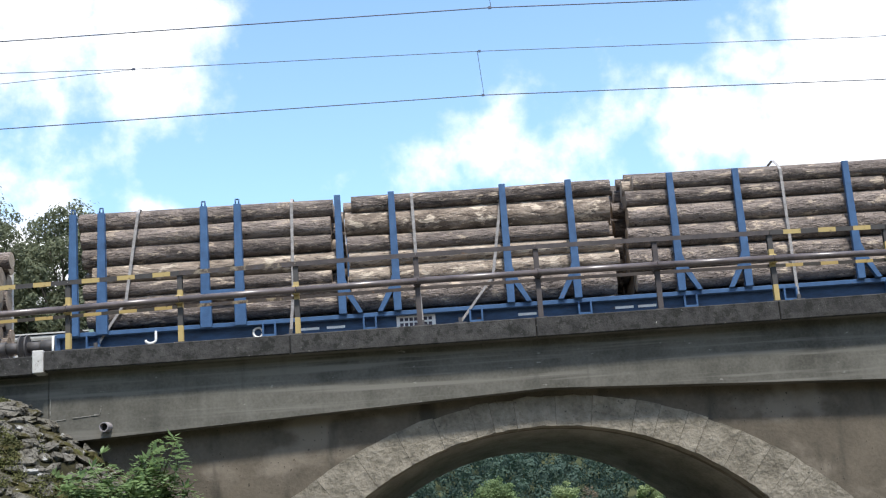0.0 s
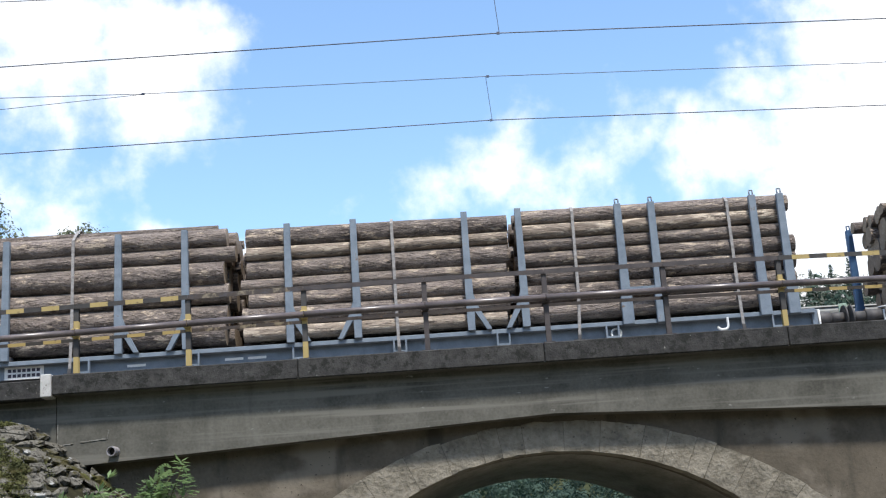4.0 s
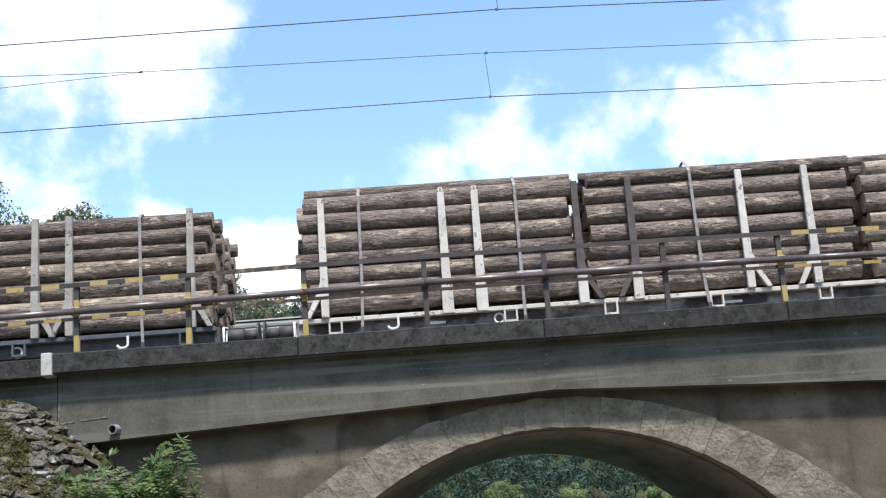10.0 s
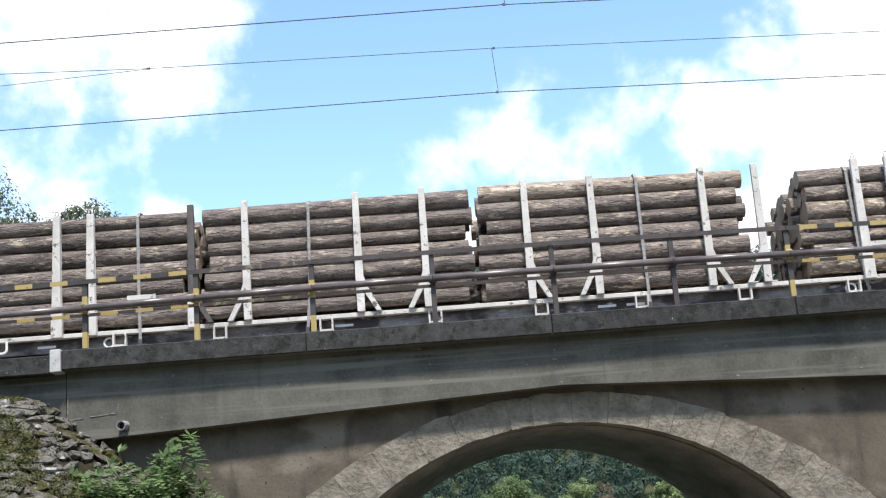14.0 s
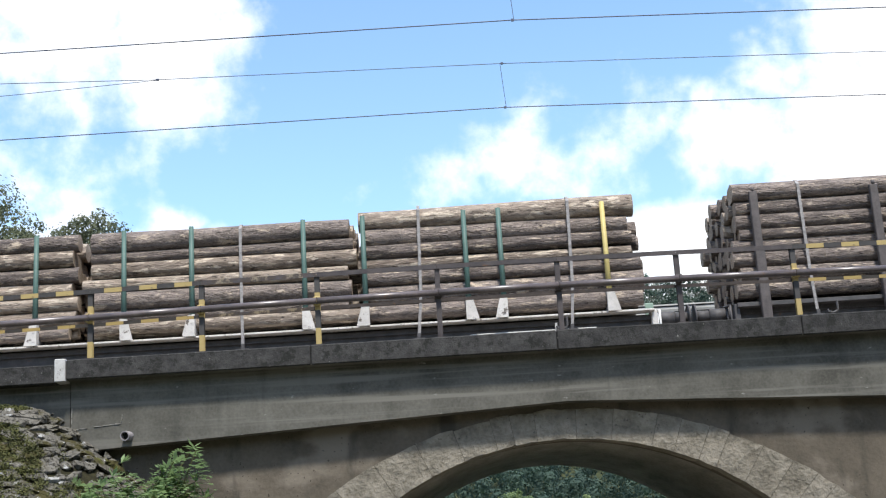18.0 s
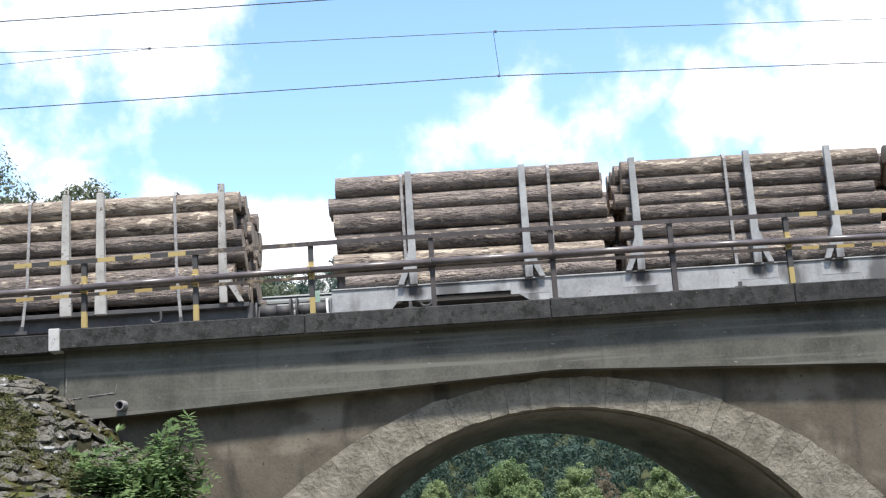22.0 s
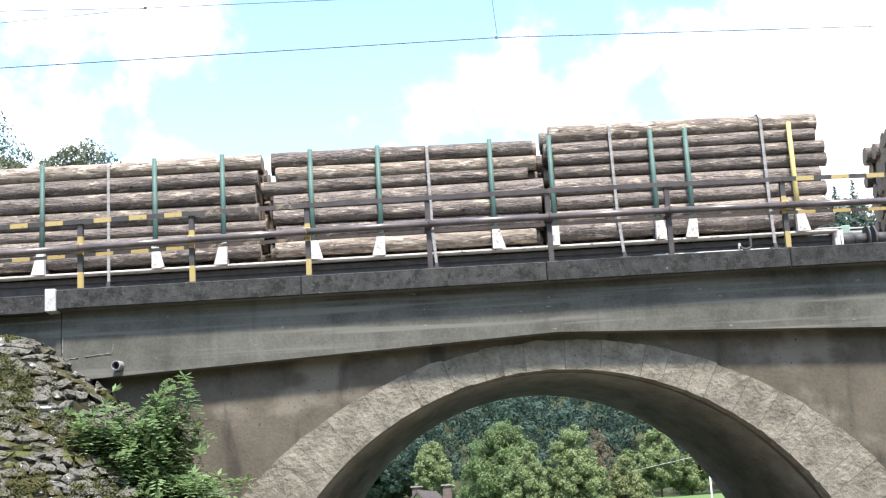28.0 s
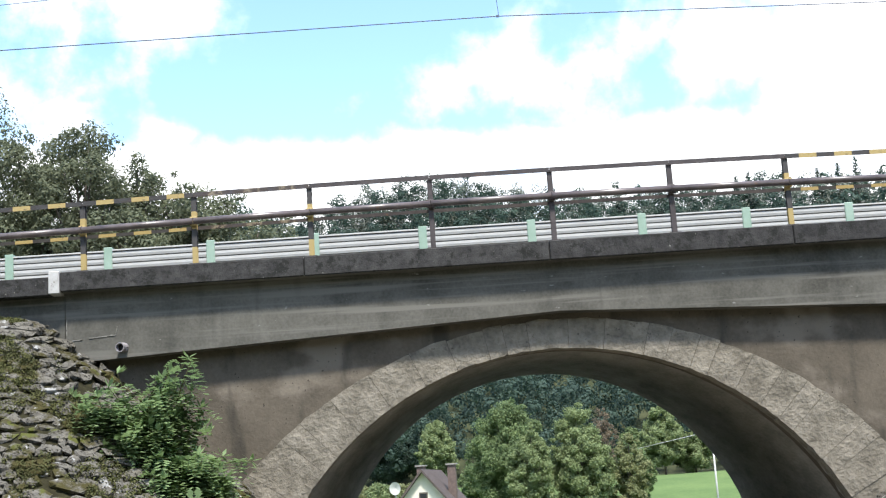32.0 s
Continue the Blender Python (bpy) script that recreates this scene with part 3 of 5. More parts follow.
    for (x0, z0), (x1, z1) in (((-4.90, 3.81), (-4.26, 3.86)), ((-4.27, 3.86), (-4.25, 3.97)), ((-4.905, 3.82), (-4.90, 4.10))):
        bm = bmesh.new()
        n = 14
        for k in range(n):
            t = k / n
            p = Vector((x0 + (x1 - x0) * t, Y_BEAM, z0 + (z1 - z0) * t))
            if rnd.random() < 0.75:
                w, h = abs(x1 - x0) / n * 0.7 + 0.006, abs(z1 - z0) / n * 0.7 + 0.006
                box(bm, p.x - w * rnd.uniform(0.4, 1), p.x + w * rnd.uniform(0.4, 1), p.y - rnd.uniform(0.004, 0.012), p.y + 0.01, p.z - h * rnd.uniform(0.3, 1), p.z + h * rnd.uniform(0.3, 1))
        part("lime_crust", bm, LIME, b, "pale lime crust on the concrete")
    return b


bridge = build_bridge()


def build_tracks():
    bm = bmesh.new()
    prof = [(16.86, 4.448), (17.2, 4.60), (18.0, 4.68), (25.2, 4.68), (26.2, 4.58), (26.7, 4.448)]
    a = [bm.verts.new((-60, y, z)) for y, z in prof]
    c = [bm.verts.new((60, y, z)) for y, z in prof]
    for i in range(len(prof) - 1):
        bm.faces.new((a[i], c[i], c[i + 1], a[i + 1]))
    ob = new("ballast_bed", mesh_of("ballast_bed", bm, BALLAST))
    tagged(ob, "grey crushed-stone ballast under the two tracks", "ballast", kind="structure")
    for yc in (TRACK_NEAR, TRACK_FAR):
        tr = tagged(new("railway_track"), "steel rails on concrete sleepers in ballast", "track", kind="structure")
        for s in (-0.7525, 0.7525):
            bm = bmesh.new()
            box(bm, -60, 60, yc + s - 0.035, yc + s + 0.035, RAIL_Z - 0.045, RAIL_Z)
            box(bm, -60, 60, yc + s - 0.01, yc + s + 0.01, RAIL_Z - 0.13, RAIL_Z - 0.045)
            box(bm, -60, 60, yc + s - 0.065, yc + s + 0.065, RAIL_Z - 0.155, RAIL_Z - 0.13)
            part("rail", bm, RAIL_STEEL, tr)
        bm = bmesh.new()
        for i in range(-95, 96):
            box(bm, i * 0.62 - 0.12, i * 0.62 + 0.12, yc - 1.3, yc + 1.3, RAIL_Z - 0.33, RAIL_Z - 0.157)
        tagged(part("sleepers", bm, SLEEPER, tr), kind="stuff")


build_tracks()


# embankments and their stone cones
def cone_height(d):
    return 4.12 - 0.93 * max(0.0, d - 0.95) - (0.12 * d * d if d < 0.95 else 0.108)


def build_embankment(name, ax, sign):
    """The railway bank behind the abutment; it ends in a quarter cone before and behind the wall."""
    xs = np.linspace(0, 60, 40)
    verts, faces = [], []
    cols = 25
    for i, u in enumerate(xs):
        x = ax + sign * u
        for j in range(cols):
            y = 9.0 + (36.0 - 9.0) * j / (cols - 1)
            dy = max(0.0, 16.55 - y, y - 27.5)
            z = cone_height(dy + 0.0) if dy > 0 else 4.45
            z = max(z, -0.6) + 0.05 * noise.noise((x, y, 3.0))
            verts.append((x, y, min(z, 4.45)))
    for i in range(len(xs) - 1):
        for j in range(cols - 1):
            q = (i * cols + j, (i + 1) * cols + j, (i + 1) * cols + j + 1, i * cols + j + 1)
            faces.append(q if sign > 0 else q[::-1])
    ob = new(name, arrays_mesh(name, verts, faces, SOIL, True))
    tagged(ob, "earth railway embankment behind the abutment", "embankment", kind="structure")
    return ob


build_embankment("embankment_west", -6.0, -1)
build_embankment("embankment_east", 9.0, 1)


def cone_growth(name, ax, ay, sign, count, size, mat, a0, a1, d0, d1, seed, words, gap=-0.12):
    """Moss, grass and weeds between the stones."""
    rnd = random.Random(seed)
    clumps = []
    for _ in range(count):
        a, dd = rnd.uniform(a0, a1), rnd.uniform(d0, d1)
        x, y = ax + sign * -dd * math.cos(a), ay + dd * math.sin(a)
        if noise.noise((x * 1.6, y * 1.6, seed)) > gap:
            clumps.append((x, y, cone_height(dd) + 0.025, rnd.uniform(0.04, 0.10)))
    ob = new(name, leaf_mesh(name, clumps, size, 34, mat, rnd, flat=1.2))
    tagged(ob, words, "weeds", kind="stuff")


def near_set(rows, memo={}):
    if id(rows) not in memo:
        memo[id(rows)] = (rows, set(rows))
    return memo[id(rows)][1]


def rubble_cone(name, ax, ay, sign, count, seed):
    rnd = random.Random(seed)
    cone = tagged(new(name), "sloping cone of rough mossy rubble paving beside the abutment", "slope", kind="structure")
    n, m = 28, 14
    verts, faces = [], []
    for j in range(m + 1):
        d = 0.02 + 5.2 * j / m
        for i in range(n + 1):
            a = -math.pi + math.pi * i / n
            x, y = ax + sign * -d * math.cos(a) * 1.0, ay + d * math.sin(a)
            verts.append((x, y, cone_height(d) - 0.03 + 0.05 * noise.noise((x * 2, y * 2, 1))))
    for j in range(m):
        for i in range(n):
            q = (j * (n + 1) + i, j * (n + 1) + i + 1, (j + 1) * (n + 1) + i + 1, (j + 1) * (n + 1) + i)
            faces.append(q)
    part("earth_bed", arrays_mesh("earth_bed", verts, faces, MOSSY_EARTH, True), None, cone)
    shapes = []
    for k in range(14):
        bm = bmesh.new()
        bmesh.ops.create_icosphere(bm, subdivisions=1, radius=1.0)
        for v in bm.verts:
            v.co *= 1 + 0.55 * noise.noise(v.co * 1.2 + Vector((k * 7.1, 0, 0))) + 0.12 * noise.noise(v.co * 3.1 + Vector((0, k * 5.3, 0)))
            v.co.z = max(-0.7, min(0.6, v.co.z))
        shapes.append(mesh_of("stone", bm, RUBBLE))
    stones = []
    d = 0.25
    while d < 5.0:
        half = rnd.uniform(0.045, 0.09)
        a = -math.pi + rnd.random() * 0.1
        while a < -0.02:
            w = rnd.choice((rnd.uniform(0.05, 0.10), rnd.uniform(0.09, 0.21)))
            a += w / d
            if rnd.random() < 0.96:
                stones.append((d + rnd.uniform(-0.05, 0.05), a, w, half * rnd.uniform(0.75, 1.15)))
            a += w / d
        d += half * 1.16
    near = [s for s in stones if -1.75 < s[1] < -0.3 and 0.7 < s[0] < 3.4]
    near = near[:count]
    rest = [s for s in stones if s not in near]
    bulk = ([], [])
    for dd, a, w, half in near + rest:
        x, y = ax + sign * -dd * math.cos(a), ay + dd * math.sin(a)
        z = cone_height(dd)
        tilt = Vector((sign * -math.cos(a) * 0.68, math.sin(a) * 0.68, 0.73)).to_track_quat("Z", "Y").to_matrix().to_4x4()
        m4 = Matrix.Translation((x, y, z)) @ tilt @ pose(0, 0, 0, rnd.uniform(-9, 9), rnd.uniform(-9, 9), rnd.uniform(-22, 22)) @ Matrix.Diagonal((w * 1.06, half * 1.12, rnd.uniform(0.035, 0.085), 1))
        if (dd, a, w, half) in near_set(near):
            part("stone", rnd.choice(shapes), None, cone, at=m4)
        else:
            me, o = rnd.choice(shapes), len(bulk[0])
            bulk[0].extend(m4 @ v.co for v in me.vertices)
            bulk[1].extend(tuple(o + i for i in p.vertices) for p in me.polygons)
    tagged(part("stones", arrays_mesh("stones", bulk[0], bulk[1], RUBBLE), None, cone), kind="stuff")
    return cone


# ---- railing along the kerb ----
POSTS = [-9.26, -7.72, -6.2, -4.65, -3.20, -1.69, -0.115, 1.455, 3.015, 4.53, 6.06, 7.6, 9.15, 10.7, 12.25]
TOP_Z, MID_Z, LOW_Z = 5.646, 5.284, 5.213


def camber(x):
    """The old railing sags a little towards both ends."""
    return -0.0018 * min(6.5, abs(x - 0.8)) ** 2


def striped(x):
    return x < -1.5 or x > 4.4


def build_railing():
    r = thing("bridge_railing", "steel bridge railing, partly striped yellow and black, on the kerb", "railing", kind="structure")
    for x in POSTS:
        c = camber(x)
        top, mid = TOP_Z + c - KERB_Z, MID_Z + c - KERB_Z
        bm = bmesh.new()
        box(bm, -0.033, 0.033, -0.004, 0.004, 0, top)
        box(bm, -0.004, 0.004, 0.004, 0.055, 0, top)
        box(bm, -0.033, 0.033, 0.055, 0.063, 0, top)
        paint = HAZARD_Z if striped(x) else BROWN_STEEL
        post = part("post", bm, paint, r, at=pose(x, Y_KERB + 0.10, KERB_Z))
        bm = bmesh.new()
        box(bm, -0.075, 0.075, -0.05, 0.12, 0.0, 0.014)
        part("base_plate", bm, BROWN_STEEL, post)
        bm = bmesh.new()
        box(bm, -0.05, 0.05, -0.062, -0.004, mid - 0.06, mid + 0.06)
        soft_edges(bm, 0.012)
        part("pipe_clamp", bm, paint, post)
        bm = bmesh.new()
        for dz in (-0.035, 0.035):
            rod(bm, (0, -0.07, mid + dz), (0, -0.06, mid + dz), 0.011, sides=6)
        part("clamp_bolt", bm, BROWN_STEEL, post)
    for i in range(len(POSTS) - 1):
        a, c = POSTS[i], POSTS[i + 1]
        za, zc = camber(a), camber(c)
        le = c - a
        tip = -math.degrees(math.atan2(zc - za, le))
        worn = -3.3 < a < -2.5
        mat = (HAZARD_WORN if worn else HAZARD_X) if striped((a + c) / 2) else BROWN_STEEL
        bm = bmesh.new()
        box(bm, 0.003, le - 0.003, 0, 0.06, 0, 0.008)
        box(bm, 0.003, le - 0.003, 0, 0.008, -0.052, 0)
        part("top_rail", bm, mat, r, at=pose(a, Y_KERB + 0.075, TOP_Z + 0.017 + za, 0, tip))
        bm = bmesh.new()
        rod(bm, (0.004, 0, 0), (le - 0.004, 0, 0), 0.043, sides=14)
        part("middle_pipe", bm, PIPE_STEEL, r, at=pose(a, Y_KERB + 0.045, MID_Z + za, 0, tip))
        bm = bmesh.new()
        box(bm, 0.003, le - 0.003, 0, 0.008, -0.022, 0.022)
        part("lower_bar", bm, mat, r, at=pose(a, Y_KERB + 0.17, LOW_Z + za, 0, tip))
    return r


build_railing()


# ---- noise barrier at the far edge ----
BARRIER_POSTS = [-9.15, -7.06, -4.89, -2.68, -0.40, 1.90, 4.24, 6.45, 8.62]
BARRIER_POSTS = [-9.15 - 2.2 * i for i in range(8, 0, -1)] + BARRIER_POSTS + [8.62 + 2.2 * i for i in range(1, 9)]


def build_barrier():
    w = thing("noise_barrier", "low white ribbed noise barrier with mint green posts", "barrier", kind="structure")
    yb = 26.95
    post = shared(("post", "barrier"), lambda: soft_edges(box(bmesh.new(), -0.09, 0.09, -0.055, 0.1, -2.36, 0.045), 0.012), WALL_GREEN)
    for x, nxt in zip(BARRIER_POSTS, BARRIER_POSTS[1:]):
        top = 7.105 - 0.0007 * min(11.0, abs(x + 2.1)) ** 2
        part("post", post, None, w, at=pose(x, yb, top))
        # ribbed sheet, hung from a rounded coping
        bm = bmesh.new()
        z, prof = 0.0, [(0.06, -0.002), (-0.045, -0.004), (-0.05, -0.034), (0.0, -0.038)]
        z = -0.048
        while z > -2.25:
            prof += [(0.03, z), (-0.026, z - 0.012), (-0.034, z - 0.065), (-0.026, z - 0.112), (0.03, z - 0.118)]
            z -= 0.128
        le = nxt - x
        for (y0, z0), (y1, z1) in zip(prof, prof[1:]):
            bm.faces.new([bm.verts.new(p) for p in ((0.05, y1, z1), (le - 0.05, y1, z1), (le - 0.05, y0, z0), (0.05, y0, z0))])
        box(bm, 0.05, le - 0.05, 0.062, 0.09, -2.3, -0.004)
        part("panel", bm, WALL_WHITE, w, at=pose(x, yb, top))


build_barrier()


# ---- overhead line ----
def wire_run(name, pts, r, parent):
    bm = bmesh.new()
    for a, c in zip(pts, pts[1:]):
        rod(bm, a, c, r, sides=6, caps=False)
    return part(name, bm, WIRE, parent)


def build_overhead():
    for yc, mess in ((TRACK_NEAR, ((-60, 12.9), (-8.3, 11.62), (1.33, 11.42), (9, 11.2), (60, 12.9))), (TRACK_FAR, ((-60, 12.9), (-8.3, 11.58), (-5.38, 11.47), (1.32, 11.37), (9, 11.13), (60, 12.7)))):
        o = thing("overhead_line", "thin dark overhead contact wire hung from a catenary wire", "overhead line", kind="structure")
        wire_run("contact_wire", [(-60, yc, 10.33), (-8.3, yc, 10.42), (1.33, yc, 10.46), (9, yc, 10.24), (60, yc, 10.0)], 0.0095, o)
        wire_run("catenary_wire", [(x, yc, z) for x, z in mess], 0.007, o)
        top = 11.42 if yc == TRACK_NEAR else 11.37
        wire_run("dropper", [(1.36, yc, 10.45), (1.30, yc, top)], 0.006, o)
        for z in (10.46, top):
            bm = bmesh.new()
            box(bm, 1.315, 1.365, yc - 0.015, yc + 0.015, z - 0.02, z + 0.02)
            part("clamp", bm, WIRE, o)
        if yc == TRACK_FAR:
            wire_run("stitch_wire", [(-5.38, yc, 11.46), (-8.3, yc, 11.33), (-22, yc, 10.9)], 0.006, o)
            bm = bmesh.new()
            box(bm, -5.41, -5.35, yc - 0.015, yc + 0.015, 11.45, 11.49)
            part("clamp", bm, WIRE, o)


build_overhead()


# ---- drain outlet ----
def build_drain():
    d = thing("drain_pipe", "short grey drain pipe jutting from the concrete beam", "pipe", pose(-4.17, Y_BEAM, 3.69, 4, 0, -10))
    bm = bmesh.new()
    n = 18
    ring = []
    for y, r in ((0.09, 0.062), (-0.13, 0.062), (-0.13, 0.05), (0.03, 0.05)):
        ring.append([bm.verts.new((r * math.cos(k * math.tau / n), y, r * math.sin(k * math.tau / n))) for k in range(n)])
    for a, c in zip(ring, ring[1:]):
        for k in range(n):
            bm.faces.new((a[k], a[(k + 1) % n], c[(k + 1) % n], c[k]))
    bm.faces.new(ring[-1])
    part("pipe", bm, PVC, d)
    # black plug: the shade inside the pipe, put in as colour
    bm = bmesh.new()
    rod(bm, (0, 0.02, 0), (0, -0.06, 0), 0.046, sides=18)
    part("pipe_mouth", bm, DARK, d)


build_drain()

# ---- log train ----
BOGIE = [1.026, 1.524, 3.327, 3.924, 5.697, 6.653, 8.625, 9.80]
BOGIE = BOGIE + [21.414 - x for x in BOGIE[::-1]]
SINGLE = [1.19] + BOGIE[2:14] + [20.22]
PAIRED = SINGLE[:5] + [8.66, 9.56, 11.78, 12.72] + SINGLE[9:]
SLIM = [1.20, 3.337, 3.944, 5.697, 6.653, 8.645, 9.612]
SLIM = SLIM + [21.414 - x for x in SLIM[::-1]]
POLES = [1.444, 3.287, 3.904, 5.697, 6.753, 8.735, 9.93]
POLES = POLES + [21.414 - x for x in POLES[::-1]]
DEEP = [2.161, 4.173, 6.125, 8.157, 9.59]
DEEP = DEEP + [21.215 - x for x in DEEP[::-1]]
FLOOR = 1.13                   # above the rail
STAKE_TOP = 3.28
FRONT = -1.40                  # side face of the load, from the track's middle


SPEED = 12.455                 # metres a second
TICK = 0.08                    # the film advances in steps of this many seconds


def travelled(t):
    """How far the train has rolled, in metres, at the film's step nearest to t."""
    return SPEED * TICK * math.floor(t / TICK + 0.5 + 1e-6)


def stake_mesh(style):
    bm = bmesh.new()
    top = STAKE_TOP - FLOOR
    if style == "pole":
        rod(bm, (0, -0.045, 0.0), (0, -0.045, top - 0.18), 0.05, 0.042, sides=10)
    elif style[-1] in "+-":
        s = 1 if style[-1] == "+" else -1
        top -= 0.11 if style[0] == "d" else 0.0
        out = [(-0.065, 0.0), (0.065, 0.0), (0.065, 0.27), (0.175, 0.0), (0.275, 0.0), (0.14, 0.34), (0.13, 0.42), (0.06, 0.60), (0.055, top), (-0.055, top), (-0.07, 0.5)]
        if style[0] == "l":
            out[2:8] = [(0.065, 0.36), (0.265, 0.0), (0.355, 0.0), (0.13, 0.43), (0.115, 0.50), (0.06, 0.64)]
        out = [(s * x, z) for x, z in out]
        prism(bm, out if s > 0 else out[::-1], -0.10, -0.012)
        soft_edges(bm, 0.006)
    elif style == "dark":
        box(bm, -0.085, 0.085, -0.13, -0.01, -0.42, 0.95)
        box(bm, -0.072, 0.072, -0.115, -0.012, 0.95, top - 0.17)
        soft_edges(bm, 0.012)
        rod(bm, (0, -0.09, top - 0.17), (0, -0.09, top - 0.10), 0.03)
    else:
        prism(bm, [(-0.10, -0.08), (0.10, -0.08), (0.10, 0.42), (0.068, 0.55), (0.062, top - 0.04), (-0.062, top - 0.04), (-0.068, 0.55), (-0.10, 0.42)], -0.115, -0.012)
        soft_edges(bm, 0.010)
        for s in (-0.03, 0.03):
            rod(bm, (s, -0.065, top - 0.05), (s, -0.065, top + 0.05), 0.014, sides=6)
        rod(bm, (-0.03, -0.065, top + 0.05), (0.03, -0.065, top + 0.05), 0.014, sides=6)
    return bm


def bracket_mesh(side):
    """A gusseted foot; the gusset points along +x or -x."""
    bm = bmesh.new()
    gusset = [(-0.055, -0.02), (0.17, -0.02), (0.125, 0.15), (0.07, 0.35), (-0.055, 0.37)]
    prism(bm, gusset if side > 0 else [(-x, z) for x, z in gusset][::-1], -0.125, -0.09)
    for x0, x1 in ((-0.055, -0.03), (0.03, 0.055)):
        box(bm, x0, x1, -0.09, 0.0, -0.02, 0.36)
    for z in (0.06, 0.22):
        rod(bm, (0, -0.135, z), (0, -0.125, z), 0.016, sides=6)
    return bm


def loop_mesh():
    """An open box bracket under the side sill."""
    bm = bmesh.new()
    box(bm, -0.12, -0.09, -0.04, 0.06, -0.29, -0.06)
    box(bm, 0.09, 0.12, -0.04, 0.06, -0.29, -0.06)
    box(bm, -0.09, 0.09, -0.04, 0.06, -0.29, -0.255)
    return bm


def bent_bar(bm, pts, r, closed=False, sides=7):
    """One round bar bent in the x-z plane through pts."""
    rings_, n = [], len(pts)
    for i, p in enumerate(pts):
        a = pts[(i - 1) % n] if closed or i else pts[0]
        c = pts[(i + 1) % n] if closed or i < n - 1 else pts[-1]
        d = (Vector(c) - Vector(a)).normalized()
        u = d.cross(Vector((0, 1, 0)))
        rings_.append([bm.verts.new(Vector(p) + u * r * math.cos(k * math.tau / sides) + Vector((0, 1, 0)) * r * math.sin(k * math.tau / sides)) for k in range(sides)])
    for i in range(n if closed else n - 1):
        p, q = rings_[i], rings_[(i + 1) % n]
        for k in range(sides):
            bm.faces.new((p[k], p[(k + 1) % sides], q[(k + 1) % sides], q[k]))
    if not closed:
        bm.faces.new(rings_[0])
        bm.faces.new(rings_[-1])
    bmesh.ops.recalc_face_normals(bm, faces=list(bm.faces))
    return bm


def hook_mesh():
    return bent_bar(bmesh.new(), [(0.09, -0.02, -0.06)] + [(0.09 * math.cos(math.pi * i / 8), -0.02, -0.21 - 0.06 * math.sin(math.pi * i / 8)) for i in range(9)], 0.022)


def ring_mesh():
    return bent_bar(bmesh.new(), [(0.085 * math.cos(math.tau * i / 14), -0.02, 0.085 * math.sin(math.tau * i / 14)) for i in range(14)], 0.02, True)


def buffer_mesh():
    """Points along +x from the head stock; the head is domed."""
    bm = bmesh.new()
    rod(bm, (0, 0, 0), (0.04, 0, 0), 0.17, sides=18)
    rod(bm, (0.04, 0, 0), (0.36, 0, 0), 0.125, sides=18)
    rod(bm, (0.36, 0, 0), (0.60, 0, 0), 0.10, sides=18)
    rod(bm, (0.60, 0, 0), (0.63, 0, 0), 0.225, 0.22, sides=20)
    return bm


def wheelset_mesh():
    bm = bmesh.new()
    rod(bm, (0, -0.75, 0.46), (0, 0.75, 0.46), 0.085, sides=10)
    for s in (-1, 1):
        rod(bm, (0, s * 0.69, 0.46), (0, s * 0.82, 0.46), 0.46, sides=28)
    return bm


def bogie_mesh():
    bm = bmesh.new()
    for s in (-1, 1):
        prism(bm, [(-1.25, 0.38), (-0.7, 0.30), (0.7, 0.30), (1.25, 0.38), (1.25, 0.58), (0.6, 0.66), (-0.6, 0.66), (-1.25, 0.58)], s * 1.0 - 0.06, s * 1.0 + 0.06)
    box(bm, -0.25, 0.25, -0.95, 0.95, 0.42, 0.72)
    return bm


def end_frame_mesh():
    """Step, grab irons and hose at a wagon's end."""
    bm = bmesh.new()
    for y in (-1.28, -1.0):
        rod(bm, (0, y, -0.42), (0, y, 0.02), 0.02, sides=6)
    rod(bm, (0, -1.28, -0.42), (0, -1.0, -0.42), 0.022, sides=6)
    rod(bm, (0, -1.28, 0.02), (0, -0.75, 0.10), 0.02, sides=6)
    return bm


STYLES = {
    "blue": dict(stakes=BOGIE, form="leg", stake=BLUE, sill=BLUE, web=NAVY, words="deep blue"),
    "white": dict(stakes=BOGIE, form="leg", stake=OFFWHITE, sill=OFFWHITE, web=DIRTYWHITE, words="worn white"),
    "grey": dict(stakes=BOGIE, form="leg", stake=GREYBLUE, sill=GREYBLUE, web=GREYBLUE, words="grey-blue"),
    "pale": dict(stakes=PAIRED, form="leg", stake=GREYWHITE, sill=DARKBLUE, web=DARKFRAME, words="white-staked dark"),
    "bare": dict(stakes=SLIM, form="leg", stake=GREYWHITE, sill=DARKFRAME, web=DARKFRAME, words="grey-staked dark"),
    "dark": dict(stakes=SLIM, form="dark", stake=DARKSTAKE, sill=DARKFRAME, web=DARKFRAME, words="dark brown"),
    "green": dict(stakes=POLES, form="pole", stake=GREEN, sill=OFFWHITE, web=DARKFRAME, words="green-staked black"),
    "deep": dict(stakes=DEEP, form="deep", stake=CLEANWHITE, sill=CLEANWHITE, web=CLEANWHITE, words="white deep-framed"),
}


